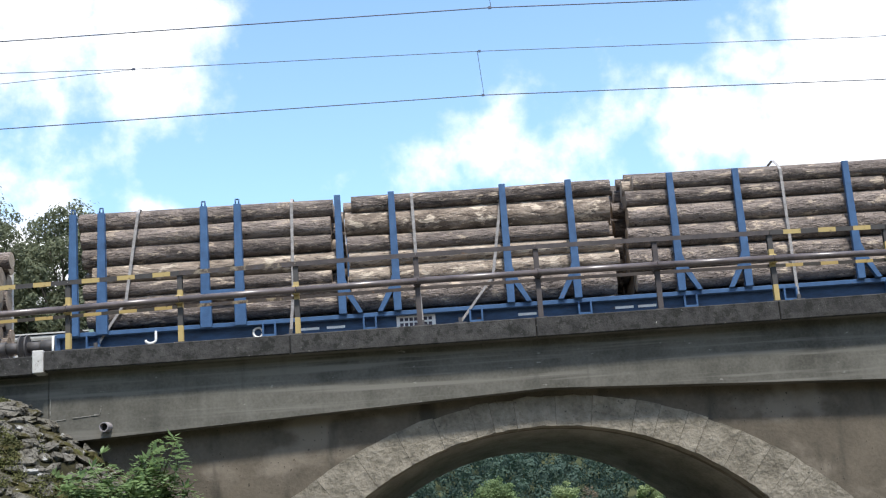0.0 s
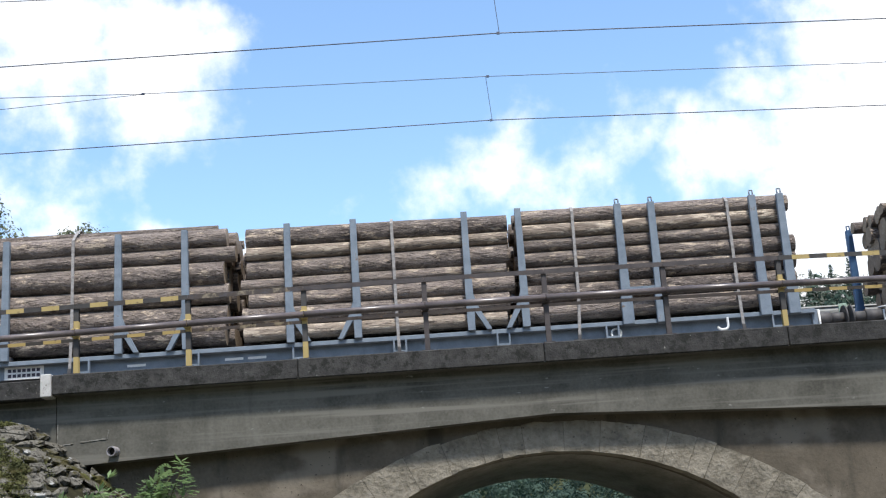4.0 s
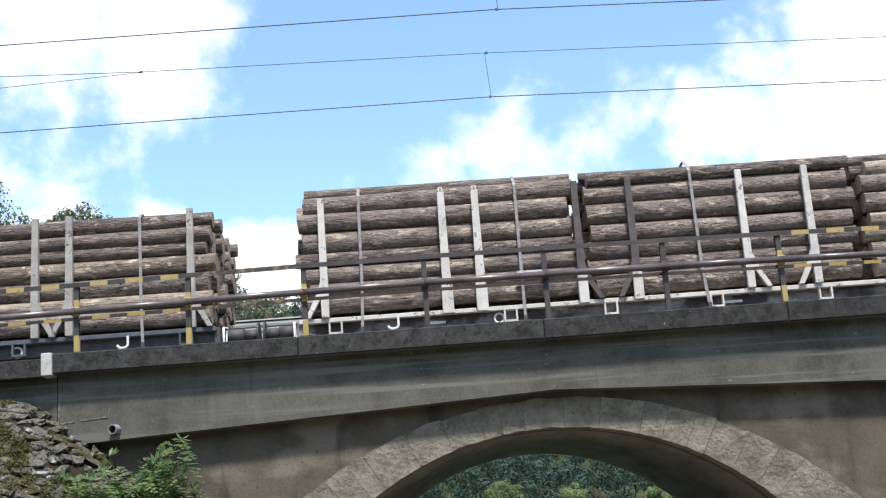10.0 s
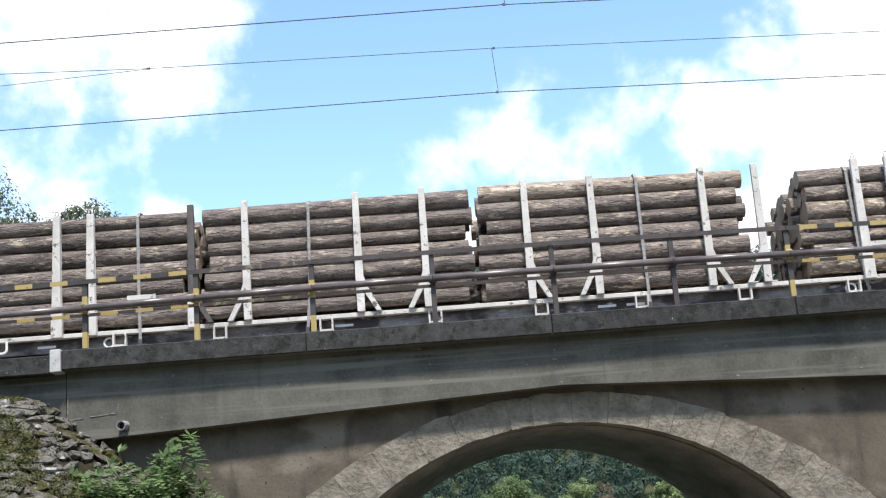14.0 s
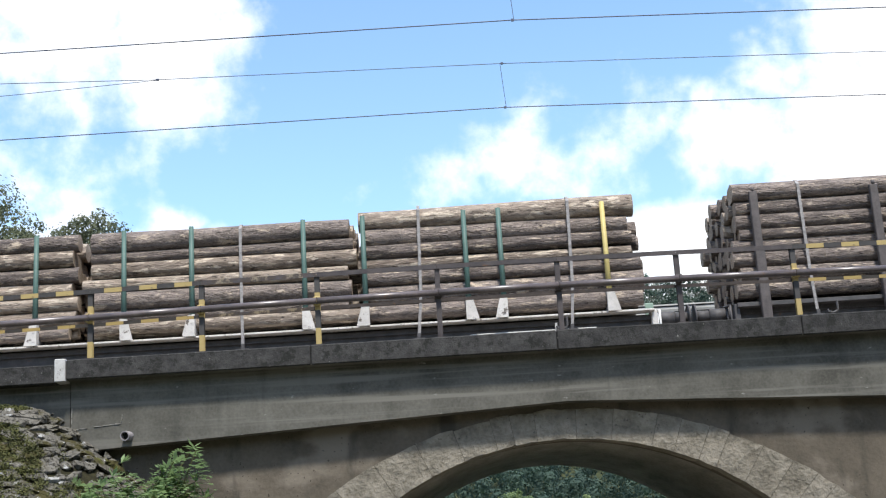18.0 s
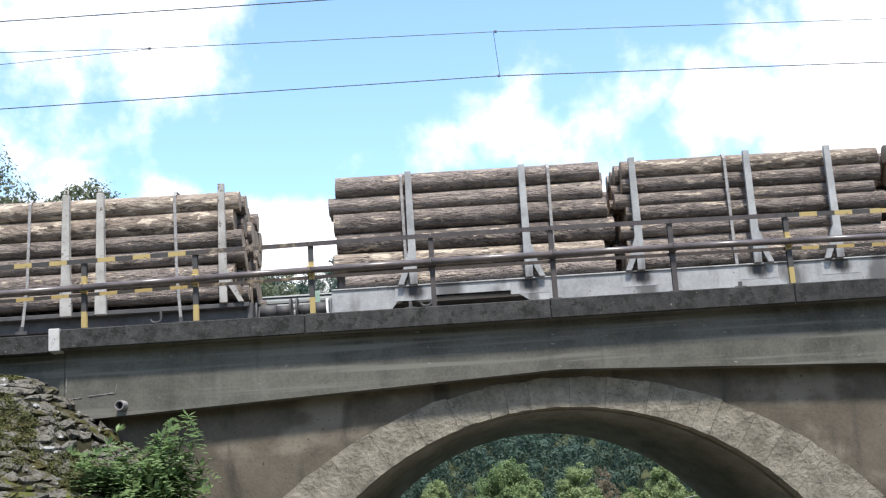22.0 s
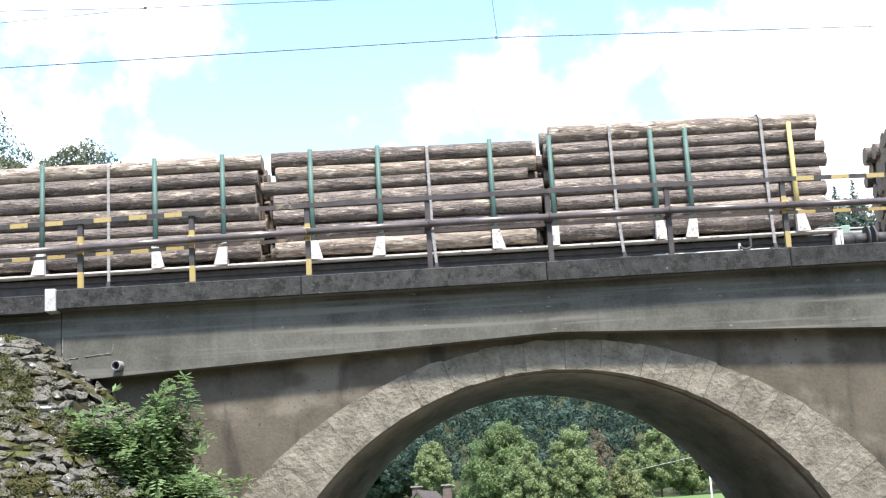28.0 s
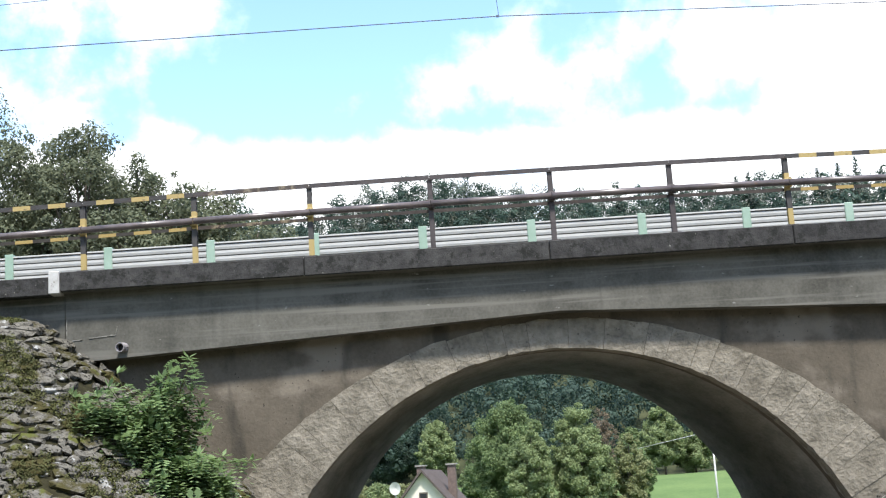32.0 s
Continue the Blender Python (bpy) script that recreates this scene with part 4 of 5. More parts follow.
def build_wagon(style, length, rnd):
    st = STYLES[style]
    w = thing("timber_wagon", f"{st['words']} flat timber wagon with upright stakes, loaded with logs", "wagon", group="wagons of the log train")
    x0, x1 = 0.72, length - 0.72
    halves = ((x0, length / 2 - 0.22), (length / 2 + 0.22, x1)) if style == "dark" else ((x0, x1),)
    for a, c in halves:
        for s in (-1, 1):
            if style == "deep":
                mid0, mid1 = a + 4.2, c - 4.2
                bm = bmesh.new()
                prism(bm, [(a, FLOOR - 0.34), (a + 1.0, FLOOR - 0.34), (a + 1.2, FLOOR - 0.09), (a + 3.15, FLOOR - 0.09), (a + 3.6, FLOOR - 0.40), (mid0, FLOOR - 0.58), (mid1, FLOOR - 0.58), (c - 3.6, FLOOR - 0.40), (c - 3.15, FLOOR - 0.09), (c - 1.2, FLOOR - 0.09), (c - 1.0, FLOOR - 0.34), (c, FLOOR - 0.34), (c, FLOOR + 0.085), (a, FLOOR + 0.085)], s * 1.425 - 0.02, s * 1.425 + 0.02)
                part("side_sill", bm, st["web"], w)
                bm = bmesh.new()
                box(bm, a, c, s * 1.43 - 0.04, s * 1.43 + 0.04, FLOOR + 0.086, FLOOR + 0.112)
                soft_edges(bm, 0.006)
                part("top_flange", bm, st["sill"], w)
            else:
                d = 0.30 if style != "green" else 0.36
                bm = bmesh.new()
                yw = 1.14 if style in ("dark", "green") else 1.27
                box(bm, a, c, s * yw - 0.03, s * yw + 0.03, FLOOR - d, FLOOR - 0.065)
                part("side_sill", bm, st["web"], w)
                bm = bmesh.new()
                h = 0.075 if style != "green" else 0.035
                box(bm, a, c, s * 1.29 - 0.13, s * 1.29 + 0.13, FLOOR - h, FLOOR)
                soft_edges(bm, 0.006)
                part("top_flange", bm, st["sill"], w)
        bm = bmesh.new()
        box(bm, a + 0.05, c - 0.05, -1.22, 1.22, FLOOR - 0.16, FLOOR - 0.07)
        box(bm, a + 0.05, c - 0.05, -0.25, 0.25, FLOOR - 0.55, FLOOR - 0.16)
        part("floor_frame", bm, DARKFRAME, w)
        for xe in (a, c):
            bm = bmesh.new()
            box(bm, xe - 0.05, xe + 0.05, -1.36, 1.36, FLOOR - 0.38, FLOOR - 0.005)
            soft_edges(bm, 0.01)
            part("head_stock", bm, st["web"] if style != "green" else OFFWHITE, w)
    # bearers under the load, stakes with their feet
    stakes = SINGLE if id_now[0] == 7 else st["stakes"]
    if id_now[0] == 9:
        stakes = stakes[:1] + stakes[2:]
    rest = shared(("bolster", "b"), lambda: soft_edges(box(bmesh.new(), -0.06, 0.06, -1.34, 1.34, FLOOR + 0.001, FLOOR + 0.11), 0.008), DARKFRAME)
    for i, x in enumerate(stakes):
        part("bolster", rest, None, w, at=pose(x, 0, 0))
        for s in (-1, 1):
            turn = pose(x, s * -FRONT if style != "deep" else s * 1.44, FLOOR if style != "deep" else FLOOR + 0.105, 0, 0, 180 if s > 0 else 0)
            mat = st["stake"]
            if style == "green" and YELLOW_ONES.get((id_now[0], i)):
                mat = YELLOW
            swapped = style == "white" and i in SWAPPED.get(id_now[0], ())
            if swapped:
                mat = DARKSTAKE
            form = st["form"]
            right = stakes[i + 1] - x if i + 1 < len(stakes) else 99
            left = x - stakes[i - 1] if i else 99
            if form == "leg" and style not in ("pale",) and min(left, right) < 0.65:
                form = "box"
            if form == "deep":
                form += "-" if (i % 2 == 0) == (s < 0) else "+"
            elif form == "leg":
                inward = right < 1.3 or (left >= 1.3 and i > 0)
                form += "+" if inward == (s < 0) else "-"
            stake = part("stake", shared(("stake", form, mat.name), lambda: stake_mesh(form), mat), None, w, at=turn)
            if style == "green":
                side = 1 if (i % 2 == 1) == (s < 0) else -1
                part("stake_foot", shared(("stake_foot", "g", side), lambda: bracket_mesh(side), OFFWHITE), None, w, "white gusseted stake foot", at=turn)
            elif style == "deep":
                spot = shared(("grease_spot", "d"), lambda: box(bmesh.new(), -0.34, 0.34, -0.0015, 0.0015, -0.16, 0.085), FOOT_SPOT)
                part("grease_spot", spot, None, w, at=pose(x, s * 1.4475, FLOOR - 0.005))
            elif swapped:
                part("stake_foot", shared(("stake_foot", "w"), lambda: soft_edges(box(bmesh.new(), -0.085, 0.085, -0.125, -0.008, -0.07, 0.52), 0.01), OFFWHITE), None, stake, "white foot under a dark replacement stake")
    if style in ("blue", "white", "grey", "pale"):
        k = 0
        for x in [1.35, 4.4, 6.15, 8.0, 9.9, 11.75, 13.5, 15.3, 17.2, 20.1]:
            part("sill_bracket", shared(("sill_bracket", st["sill"].name), loop_mesh, st["sill"]), None, w, at=pose(x, FRONT, FLOOR))
        cross = shared(("stake_tie", st["stake"].name), lambda: box(bmesh.new(), -0.25, 0.25, -0.10, -0.06, 0.5, 0.58), st["stake"])
        for x in ((stakes[2] + stakes[3]) / 2, (stakes[-3] + stakes[-4]) / 2):
            part("stake_tie", cross, None, w, at=pose(x, FRONT, FLOOR))
    bright = style in ("blue", "white", "grey", "pale")
    for x in (2.35, length - 2.35):
        part("lifting_hook", shared(("lifting_hook", bright), hook_mesh, PLATE if bright else DARKFRAME), None, w, "white-painted lifting hook" if bright else "", at=pose(x, FRONT, FLOOR))
    for x in (4.2, length - 4.2) if bright else ():
        part("tie_ring", shared(("tie_ring", "r"), ring_mesh, PLATE), None, w, at=pose(x, FRONT + 0.08, FLOOR - 0.20))
    if style == "green":
        # pale brake rods along both bogies
        for s in (-1, 1):
            m = length / 2
            pts = [(m + s * (m - 1.75), 0, 0.0), (m + s * (m - 3.9), 0, 0.0), (m + s * (m - 4.15), 0, -0.05), (m + s * (m - 4.4), 0, -0.06)]
            part("brake_rod", bent_bar(bmesh.new(), pts, 0.018), POLE, w, "pale grey brake rod", at=pose(0, -1.33, FLOOR - 0.27))
            bm = bmesh.new()
            box(bm, -0.13, 0.13, -0.03, 0.03, -0.035, 0.035)
            box(bm, -0.02, 0.02, -0.02, 0.02, 0.035, 0.16)
            part("brake_lever", bm, WHITE_PAINT, w, at=pose(m + s * (m - 2.45), -1.37, FLOOR - 0.31))
    # lettering panels, drawn as bars
    bar = shared(("marking", "w"), lambda: box(bmesh.new(), -0.16, 0.16, -0.002, 0.002, -0.022, 0.022), PLATE)
    if style in ("blue", "grey"):
        plate = part("data_plate", shared(("data_plate", "p"), lambda: box(bmesh.new(), -0.34, 0.34, -0.006, 0.006, -0.11, 0.11), PLATE), None, w, "white data plate with dark marks", at=pose(6.95, FRONT + 0.093, FLOOR - 0.19))
        for r in range(2):
            for q in range(7):
                bm = shared(("plate_mark", "m"), lambda: box(bmesh.new(), -0.03, 0.03, -0.002, 0.002, -0.028, 0.028), INK)
                part("plate_mark", bm, None, plate, at=pose(-0.25 + q * 0.083, -0.009, 0.045 - r * 0.09))
        for x in (5.1, 5.55, 8.9, 10.6, 11.0):
            part("marking", bar, None, w, at=pose(x, FRONT + 0.096, FLOOR - 0.19))
    elif style == "deep":
        for x, wd in ((14.72, 0.15), (14.95, 0.16), (15.17, 0.08), (15.36, 0.15)):
            bm = bmesh.new()
            box(bm, -wd / 2 - 0.03, -wd / 2 + 0.03, -0.004, 0.004, -0.14, 0.14)
            box(bm, wd / 2 - 0.03, wd / 2 + 0.03, -0.004, 0.004, -0.14, 0.14)
            box(bm, -wd / 2, wd / 2, -0.003, 0.003, 0.09, 0.14)
            part("logo_mark", bm, INK, w, "dark plain mark on the white sill", at=pose(x, -1.45, FLOOR - 0.09))
    elif style in ("white", "bare"):
        for x in (3.1, 8.3, 12.9, 13.4):
            part("marking", bar, None, w, at=pose(x, FRONT + 0.096, FLOOR - 0.19))
    # ends and running gear
    buf = shared(("buffer", "b"), buffer_mesh, DARKFRAME)
    frame_end = shared(("end_step", st["sill"].name), end_frame_mesh, PLATE if style != "dark" else st["sill"])
    for y in (-0.875, 0.875):
        part("buffer", buf, None, w, at=pose(x0 - 0.05, y, FLOOR - 0.10, 0, 0, 180))
        part("buffer", buf, None, w, at=pose(x1 + 0.05, y, FLOOR - 0.10))
    part("end_step", frame_end, None, w, at=pose(x0 - 0.10, 0, FLOOR - 0.03))
    part("end_step", frame_end, None, w, at=pose(x1 + 0.10, 0, FLOOR - 0.03))
    hook = shared(("coupling", "c"), lambda: rod(rod(bmesh.new(), (0, 0, FLOOR - 0.14), (0.72, 0, FLOOR - 0.18), 0.045, sides=8), (0.1, 0.2, FLOOR - 0.2), (0.7, 0.25, FLOOR - 0.42), 0.03, sides=8), DARKFRAME)
    part("coupling", hook, None, w, at=pose(x1, 0, 0))
    for x in ((2.6, length - 2.6) if style != "dark" else (2.3, length - 2.3)):
        bogie = part("bogie", shared(("bogie", "b"), bogie_mesh, DARKFRAME), None, w, at=pose(x, 0, 0))
        for dx in (-0.9, 0.9):
            part("wheelset", shared(("wheelset", "w"), wheelset_mesh, RAIL_STEEL), None, bogie, at=pose(dx, 0, 0))
    return w


id_now = [0]
# dark replacement stakes on the white wagons
SWAPPED = {2: (1, 14), 7: (3, 4, 12, 13), 9: (3,)}
YELLOW_ONES = {(11, 0): True, (11, 1): True, (11, 13): True, (17, 13): True}


def log_shapes():
    out = []
    for k in range(26):
        rnd = random.Random(100 + k)
        n, m = 12, 5
        verts, faces = [], []
        bend, off = rnd.uniform(-0.05, 0.05), Vector((k * 3.7, 0, 0))
        for j in range(m + 1):
            x = j / m
            taper = 1.05 - 0.10 * x
            cy, cz = bend * math.sin(math.pi * x), rnd.uniform(-0.02, 0.02)
            for i in range(n):
                a = math.tau * i / n
                r = taper * (1 + 0.07 * noise.noise(Vector((x * 5, math.cos(a), math.sin(a))) + off))
                verts.append((x, cy + r * math.cos(a), cz + r * math.sin(a)))
        for j in range(m):
            for i in range(n):
                faces.append((j * n + i, j * n + (i + 1) % n, (j + 1) * n + (i + 1) % n, (j + 1) * n + i))
        faces.append(tuple(range(n))[::-1])
        faces.append(tuple(m * n + i for i in range(n)))
        me = bpy.data.meshes.new("log")
        me.from_pydata(verts, [], [f[::-1] for f in faces])
        me.materials.append(BARK if k < 10 else PALE_BARK if k < 16 else OLD_BARK)
        me.materials.append(CUT_WOOD)
        mats = [0] * (m * n) + [1, 1]
        me.polygons.foreach_set("material_index", mats)
        me.polygons.foreach_set("use_smooth", [True] * (m * n) + [False, False])
        me.update()
        out.append(me)
    return out


LOGS = log_shapes()
# share of paler, half-peeled logs in each wagon's load
PALE = (0.1, 0.2, 0.12, 0.2, 0.35, 0.2, 0.2, 0.25, 0.38, 0.15, 0.3, 0.4, 0.2, 0.15, 0.1, 0.3, 0.12, 0.2, 0.2)
OLD_LOADS = (2,)      # wagons whose logs have dark, weathered bark


def pick_log(rnd):
    if rnd.random() < PALE[id_now[0]]:
        return LOGS[rnd.randrange(10, 16)]
    return LOGS[rnd.randrange(10) + (16 if id_now[0] in OLD_LOADS else 0)]


def build_stack(a, c, top, rows, rnd):
    """Logs lying along x from a to c, between the stakes, up to the height top above the rail. Returns the thing at x = a."""
    s = thing("log_stack", "stack of rough barked spruce logs lying between wagon stakes", "logs", group="log stacks on the train")
    z = FLOOR + 0.11
    height = top - z
    weights = [rnd.uniform(0.75, 1.28) for _ in range(rows)]
    tot = sum(weights)
    length = c - a
    half = 1.385
    for i, wt in enumerate(weights):
        pitch = height * wt / tot
        r = pitch * 0.54
        y = -half + r * 0.98 + (rnd.uniform(0, 0.05) if i else 0)
        while y < half - r * 0.5:
            rr = r * rnd.uniform(0.88, 1.06) if y > -half + r * 1.5 else r
            le = length * rnd.uniform(0.955, 1.0)
            x = rnd.uniform(-0.10, 0.10) + (length - le) / 2
            if rnd.random() < 0.08:
                x += rnd.uniform(-0.14, 0.14)
            dz = rnd.uniform(-0.02, 0.02) if y > -half + r * 1.5 else 0
            flip = rnd.random() < 0.5
            m4 = pose(x + (le if flip else 0), y, z + pitch / 2 + dz, rnd.uniform(0, 360), rnd.uniform(-0.4, 0.4), 180 if flip else 0) @ Matrix.Diagonal((le, rr, rr, 1))
            part("log", pick_log(rnd), None, s, at=m4)
            y += rr * 1.9
        z += pitch
    # a few loose logs crown the load in the middle
    y = -1.05 + rnd.uniform(-0.1, 0.2) if top > STAKE_TOP + 0.03 else 9
    while y < 0.9:
        rr = rnd.uniform(0.075, 0.115)
        part("log", pick_log(rnd), None, s, at=pose(rnd.uniform(-0.12, 0.12), y, z + rr * 0.55, rnd.uniform(0, 360), rnd.uniform(-0.6, 0.6), rnd.uniform(-0.6, 0.6)) @ Matrix.Diagonal((length * rnd.uniform(0.93, 1.0), rr, rr, 1)))
        y += rnd.uniform(0.3, 0.6)
    return s


def add_strap(s, x, top, lean, mat, words="taut grey lashing strap"):
    """A flat lashing strap over the load."""
    bm = bmesh.new()
    w = 0.026
    hump = 0.2 if top > STAKE_TOP + 0.03 else 0.03
    pts = [(lean, FRONT - 0.03, FLOOR - 0.28), (lean * 0.3, FRONT - 0.03, FLOOR + 0.5), (0, FRONT - 0.02, top - 0.10), (0, FRONT + 0.10, top + 0.01), (0, -1.0, top + hump), (0, 1.0, top + hump), (0, -FRONT - 0.1, top + 0.01), (0, -FRONT + 0.02, top - 0.1), (lean, -FRONT + 0.03, FLOOR - 0.28)]
    prev = None
    for px_, py, pz in pts:
        out = Vector((0, py, (pz - 1.9) * 0.8)).normalized() * 0.008
        cur = [bm.verts.new(Vector((px_ + sx * w, py, pz)) + k * out) for sx, k in ((-1, 0), (1, 0), (1, 1), (-1, 1))]
        if prev:
            for i in range(4):
                j = (i + 1) % 4
                bm.faces.new((prev[i], prev[j], cur[j], cur[i]))
        prev = cur
    bmesh.ops.recalc_face_normals(bm, faces=list(bm.faces))
    st = part("lashing_strap", bm, mat, s, words, at=pose(x, 0, 0))
    rat = shared(("ratchet", "r"), lambda: box(box(bmesh.new(), -0.10, 0.10, FRONT - 0.07, FRONT - 0.035, FLOOR - 0.34, FLOOR - 0.28), -0.03, 0.03, FRONT - 0.07, FRONT - 0.035, FLOOR - 0.28, FLOOR - 0.2), DARKFRAME)
    part("ratchet", rat, None, st, at=pose(lean, 0, 0))


BAYS = [(0.78, 5.70), (5.82, 10.60), (10.76, 15.55), (15.66, 20.58)]
# start along the train, style, per load: top above stake top, rows
TRAIN = [
    (-28.60, "white", (0, 0, 0, 0), (6, 6, 6, 6)),
    (-7.17, "blue", (0.08, 0.06, 0.10, 0.07), (7, 6, 6, 7)),
    (14.31, "white", (-0.04, 0.10, 0.02, 0.10), (6, 6, 7, 7)),
    (35.69, "grey", (-0.05, 0.12, 0.05, 0.05), (6, 6, 7, 7)),
    (57.16, "blue", (0.08, 0.05, 0.05, 0.12), (7, 6, 6, 7)),
    (78.58, "dark", (0.08, 0.09, 0.12, 0.06), (7, 7, 7, 7)),
    (100.10, "pale", (0.05, 0.05, 0.08, 0.05), (7, 7, 8, 7)),
    (121.45, "white", (0.17, 0.22, 0.13, 0.14), (7, 7, 7, 7)),
    (142.87, "blue", (0.12, 0.15, 0.15, 0.0), (7, 7, 7, 6)),
    (164.32, "white", (0.02, 0.02, 0.07, -0.08), (7, 7, 7, 7)),
    (185.68, "green", (-0.10, -0.10, -0.06, -0.10), (7, 7, 7, 6)),
    (207.05, "green", (-0.12, -0.08, -0.11, 0.04), (7, 7, 7, 7)),
    (228.50, "dark", (0.09, 0.03, 0.05, 0.08), (8, 8, 8, 8)),
    (249.99, "bare", (0.0, 0.10, 0.08, 0.0), (7, 7, 7, 6)),
    (271.36, "deep", (0.08, 0.06, 0.06, 0.06), (6, 7, 7, 6)),
    (292.42, "deep", (0.14, 0.10, 0.12, 0.12), (8, 8, 9, 8)),
    (313.58, "dark", (0.12, 0.05, 0.15, 0.15), (8, 8, 8, 8)),
    (335.08, "green", (-0.12, -0.12, -0.10, 0.09), (7, 7, 7, 8)),
    (356.43, "green", (-0.05, -0.05, -0.05, -0.05), (8, 8, 8, 8)),
]
MOVING = []      # things of the train with their start along it


# slanting straps: wagon, load: place along the load, slant
CROSSED = {(1, 1): ((0.585, -0.9), (0.25, 0.05)), (6, 2): ((0.31, -1.0), (0.46, 0.95))}


def build_train():
    for k, (s0, style, tops, rows) in enumerate(TRAIN):
        rnd = random.Random(4000 + k)
        id_now[0] = k
        nxt = TRAIN[k + 1][0] if k + 1 < len(TRAIN) else s0 + 21.43
        MOVING.append((build_wagon(style, nxt - s0, rnd), s0))
        for b, ((a, c), dt, nr) in enumerate(zip(BAYS, tops, rows)):
            if style in ("blue", "grey") and b == 0:
                a = 1.15
            if style == "dark" and b in (1, 2):
                a, c = (a, 10.45) if b == 1 else (10.96, c)
            if k == 7 and b == 3:
                c = 20.75
            if k == 9 and b == 3:
                a, c = 16.5, 20.5
            top = STAKE_TOP - 0.06 + dt
            st = build_stack(a, c, top, nr, rnd)
            spots = {0: (0.24, 0.80), 1: (0.42,), 2: (0.58,), 3: (0.22, 0.76)}[b]
            for f, lean in CROSSED.get((k, b), ()):
                add_strap(st, (c - a) * f, top, lean, STRAP)
            for q, f in enumerate(() if (k, b) in CROSSED else spots):
                lean = rnd.uniform(-0.12, 0.12)
                if k in (1, 6, 15) and b in (0, 1) and q == 0 and rnd.random() < 0.8:
                    lean = rnd.choice((-0.75, 0.8))
                add_strap(st, (c - a) * f + rnd.uniform(-0.1, 0.1), top, lean, STRAP)
            MOVING.append((st, s0 + a))


build_train()


def motions():
    """The train rolls past along the far track, towards -x."""
    for ob, s in MOVING:
        # fine rows while the thing passes before the camera, single rows before and after
        a, b = (s - 12.0) / SPEED, (s + 30.0) / SPEED
        rows = [i / 10 for i in range(0, 321) if i in (0, 320) or i % 40 == 0 or a <= i / 10 <= b]
        walk(ob, [(t, pose(s - travelled(t), TRACK_FAR, RAIL_Z)) for t in rows])

# ---- plants ----
def leaf_mesh(name, clumps, size, per, mat, rnd, flat=0.5, fuzz=0.0):
    """Leaves scattered round clump centres: (x, y, z, radius)."""
    r = np.random.RandomState(rnd.randrange(1 << 30))
    cs = np.array(clumps, float)
    counts = np.maximum(4, (per * (cs[:, 3] / cs[:, 3].mean()) ** 2).astype(int))
    idx = np.repeat(np.arange(len(cs)), counts)
    n = len(idx)
    d = r.normal(size=(n, 3))
    d /= np.linalg.norm(d, axis=1)[:, None]
    rad = r.uniform(0.35, 1.0, n) ** 0.6 + fuzz * np.abs(r.normal(size=n))
    c = cs[idx, :3] + d * (rad * cs[idx, 3])[:, None] * np.array((1.0, 1.0, 0.8))
    nrm = d + r.normal(size=(n, 3)) * flat + np.array((0, 0, 0.35))
    nrm /= np.linalg.norm(nrm, axis=1)[:, None]
    a = np.cross(nrm, r.normal(size=(n, 3)))
    a /= np.linalg.norm(a, axis=1)[:, None]
    b = np.cross(nrm, a)
    s = size * r.uniform(0.6, 1.3, n)[:, None]
    v = np.stack([c - a * s, c - b * s * 0.5, c + a * s, c + b * s * 0.5], 1).reshape(-1, 3)
    f = np.arange(4 * n).reshape(-1, 4)
    me = bpy.data.meshes.new(name)
    me.vertices.add(4 * n)
    me.vertices.foreach_set("co", v.ravel())
    me.loops.add(4 * n)
    me.loops.foreach_set("vertex_index", f.ravel())
    me.polygons.add(n)
    me.polygons.foreach_set("loop_start", np.arange(0, 4 * n, 4))
    me.materials.append(mat)
    me.update(calc_edges=True)
    return me


def build_tree(x, y, h, spread, mat, seed, leaf=0.1, per=200, base=None, crown=0.85, words="broad leafy tree with an uneven crown", clumps_n=60, lobe=1.0, flat=0.5, name="tree"):
    """crown: how much of the height the crown takes up."""
    rnd = random.Random(seed)
    z0 = ground_height(x, y) if base is None else base
    t = thing(name, words, "tree", pose(x, y, z0 - 0.1))
    off = Vector((seed * 1.37, 0, 0))
    half = h * crown / 2
    mid = h - half * 1.02
    clumps = []
    for i in range(clumps_n):
        u = 1 - 2 * (i + 0.5) / clumps_n
        a = i * 2.399 + rnd.uniform(-0.4, 0.4)
        ra = math.sqrt(1 - u * u)
        d = Vector((ra * math.cos(a), ra * math.sin(a), u))
        env = 1 + 0.28 * noise.noise(d * 1.6 + off) + 0.16 * noise.noise(d * 4.5 + off)
        env = min(env, 1.14)
        rr = env * rnd.choice((0.35, 0.62, 0.8, 0.86, 0.9))
        wide = spread * (1.0 if u < 0.15 else 1 - 0.28 * (u - 0.15))
        clumps.append((d.x * wide * rr, d.y * wide * rr, mid + d.z * half * rr, spread * rnd.uniform(0.15, 0.27) * lobe))
        if i % 2 == 0 and u > -0.5:
            rr = env * rnd.uniform(0.88, 1.03)
            clumps.append((d.x * wide * rr, d.y * wide * rr, mid + d.z * half * rr, spread * rnd.uniform(0.06, 0.11)))
    bm = bmesh.new()
    rod(bm, (0, 0, 0), (rnd.uniform(-0.1, 0.1), 0, mid), h * 0.018, h * 0.009, sides=9)
    for c in clumps[::3]:
        rod(bm, (0, 0, min(c[2] * 0.8, mid)), c[:3], h * 0.004, h * 0.0015, sides=5, caps=False)
    part("trunk", bm, TRUNK, t)
    part("crown", leaf_mesh("crown", clumps, leaf, per, mat, rnd, flat, fuzz=0.30 if flat > 0.4 else 0.08), None, t)
    return t


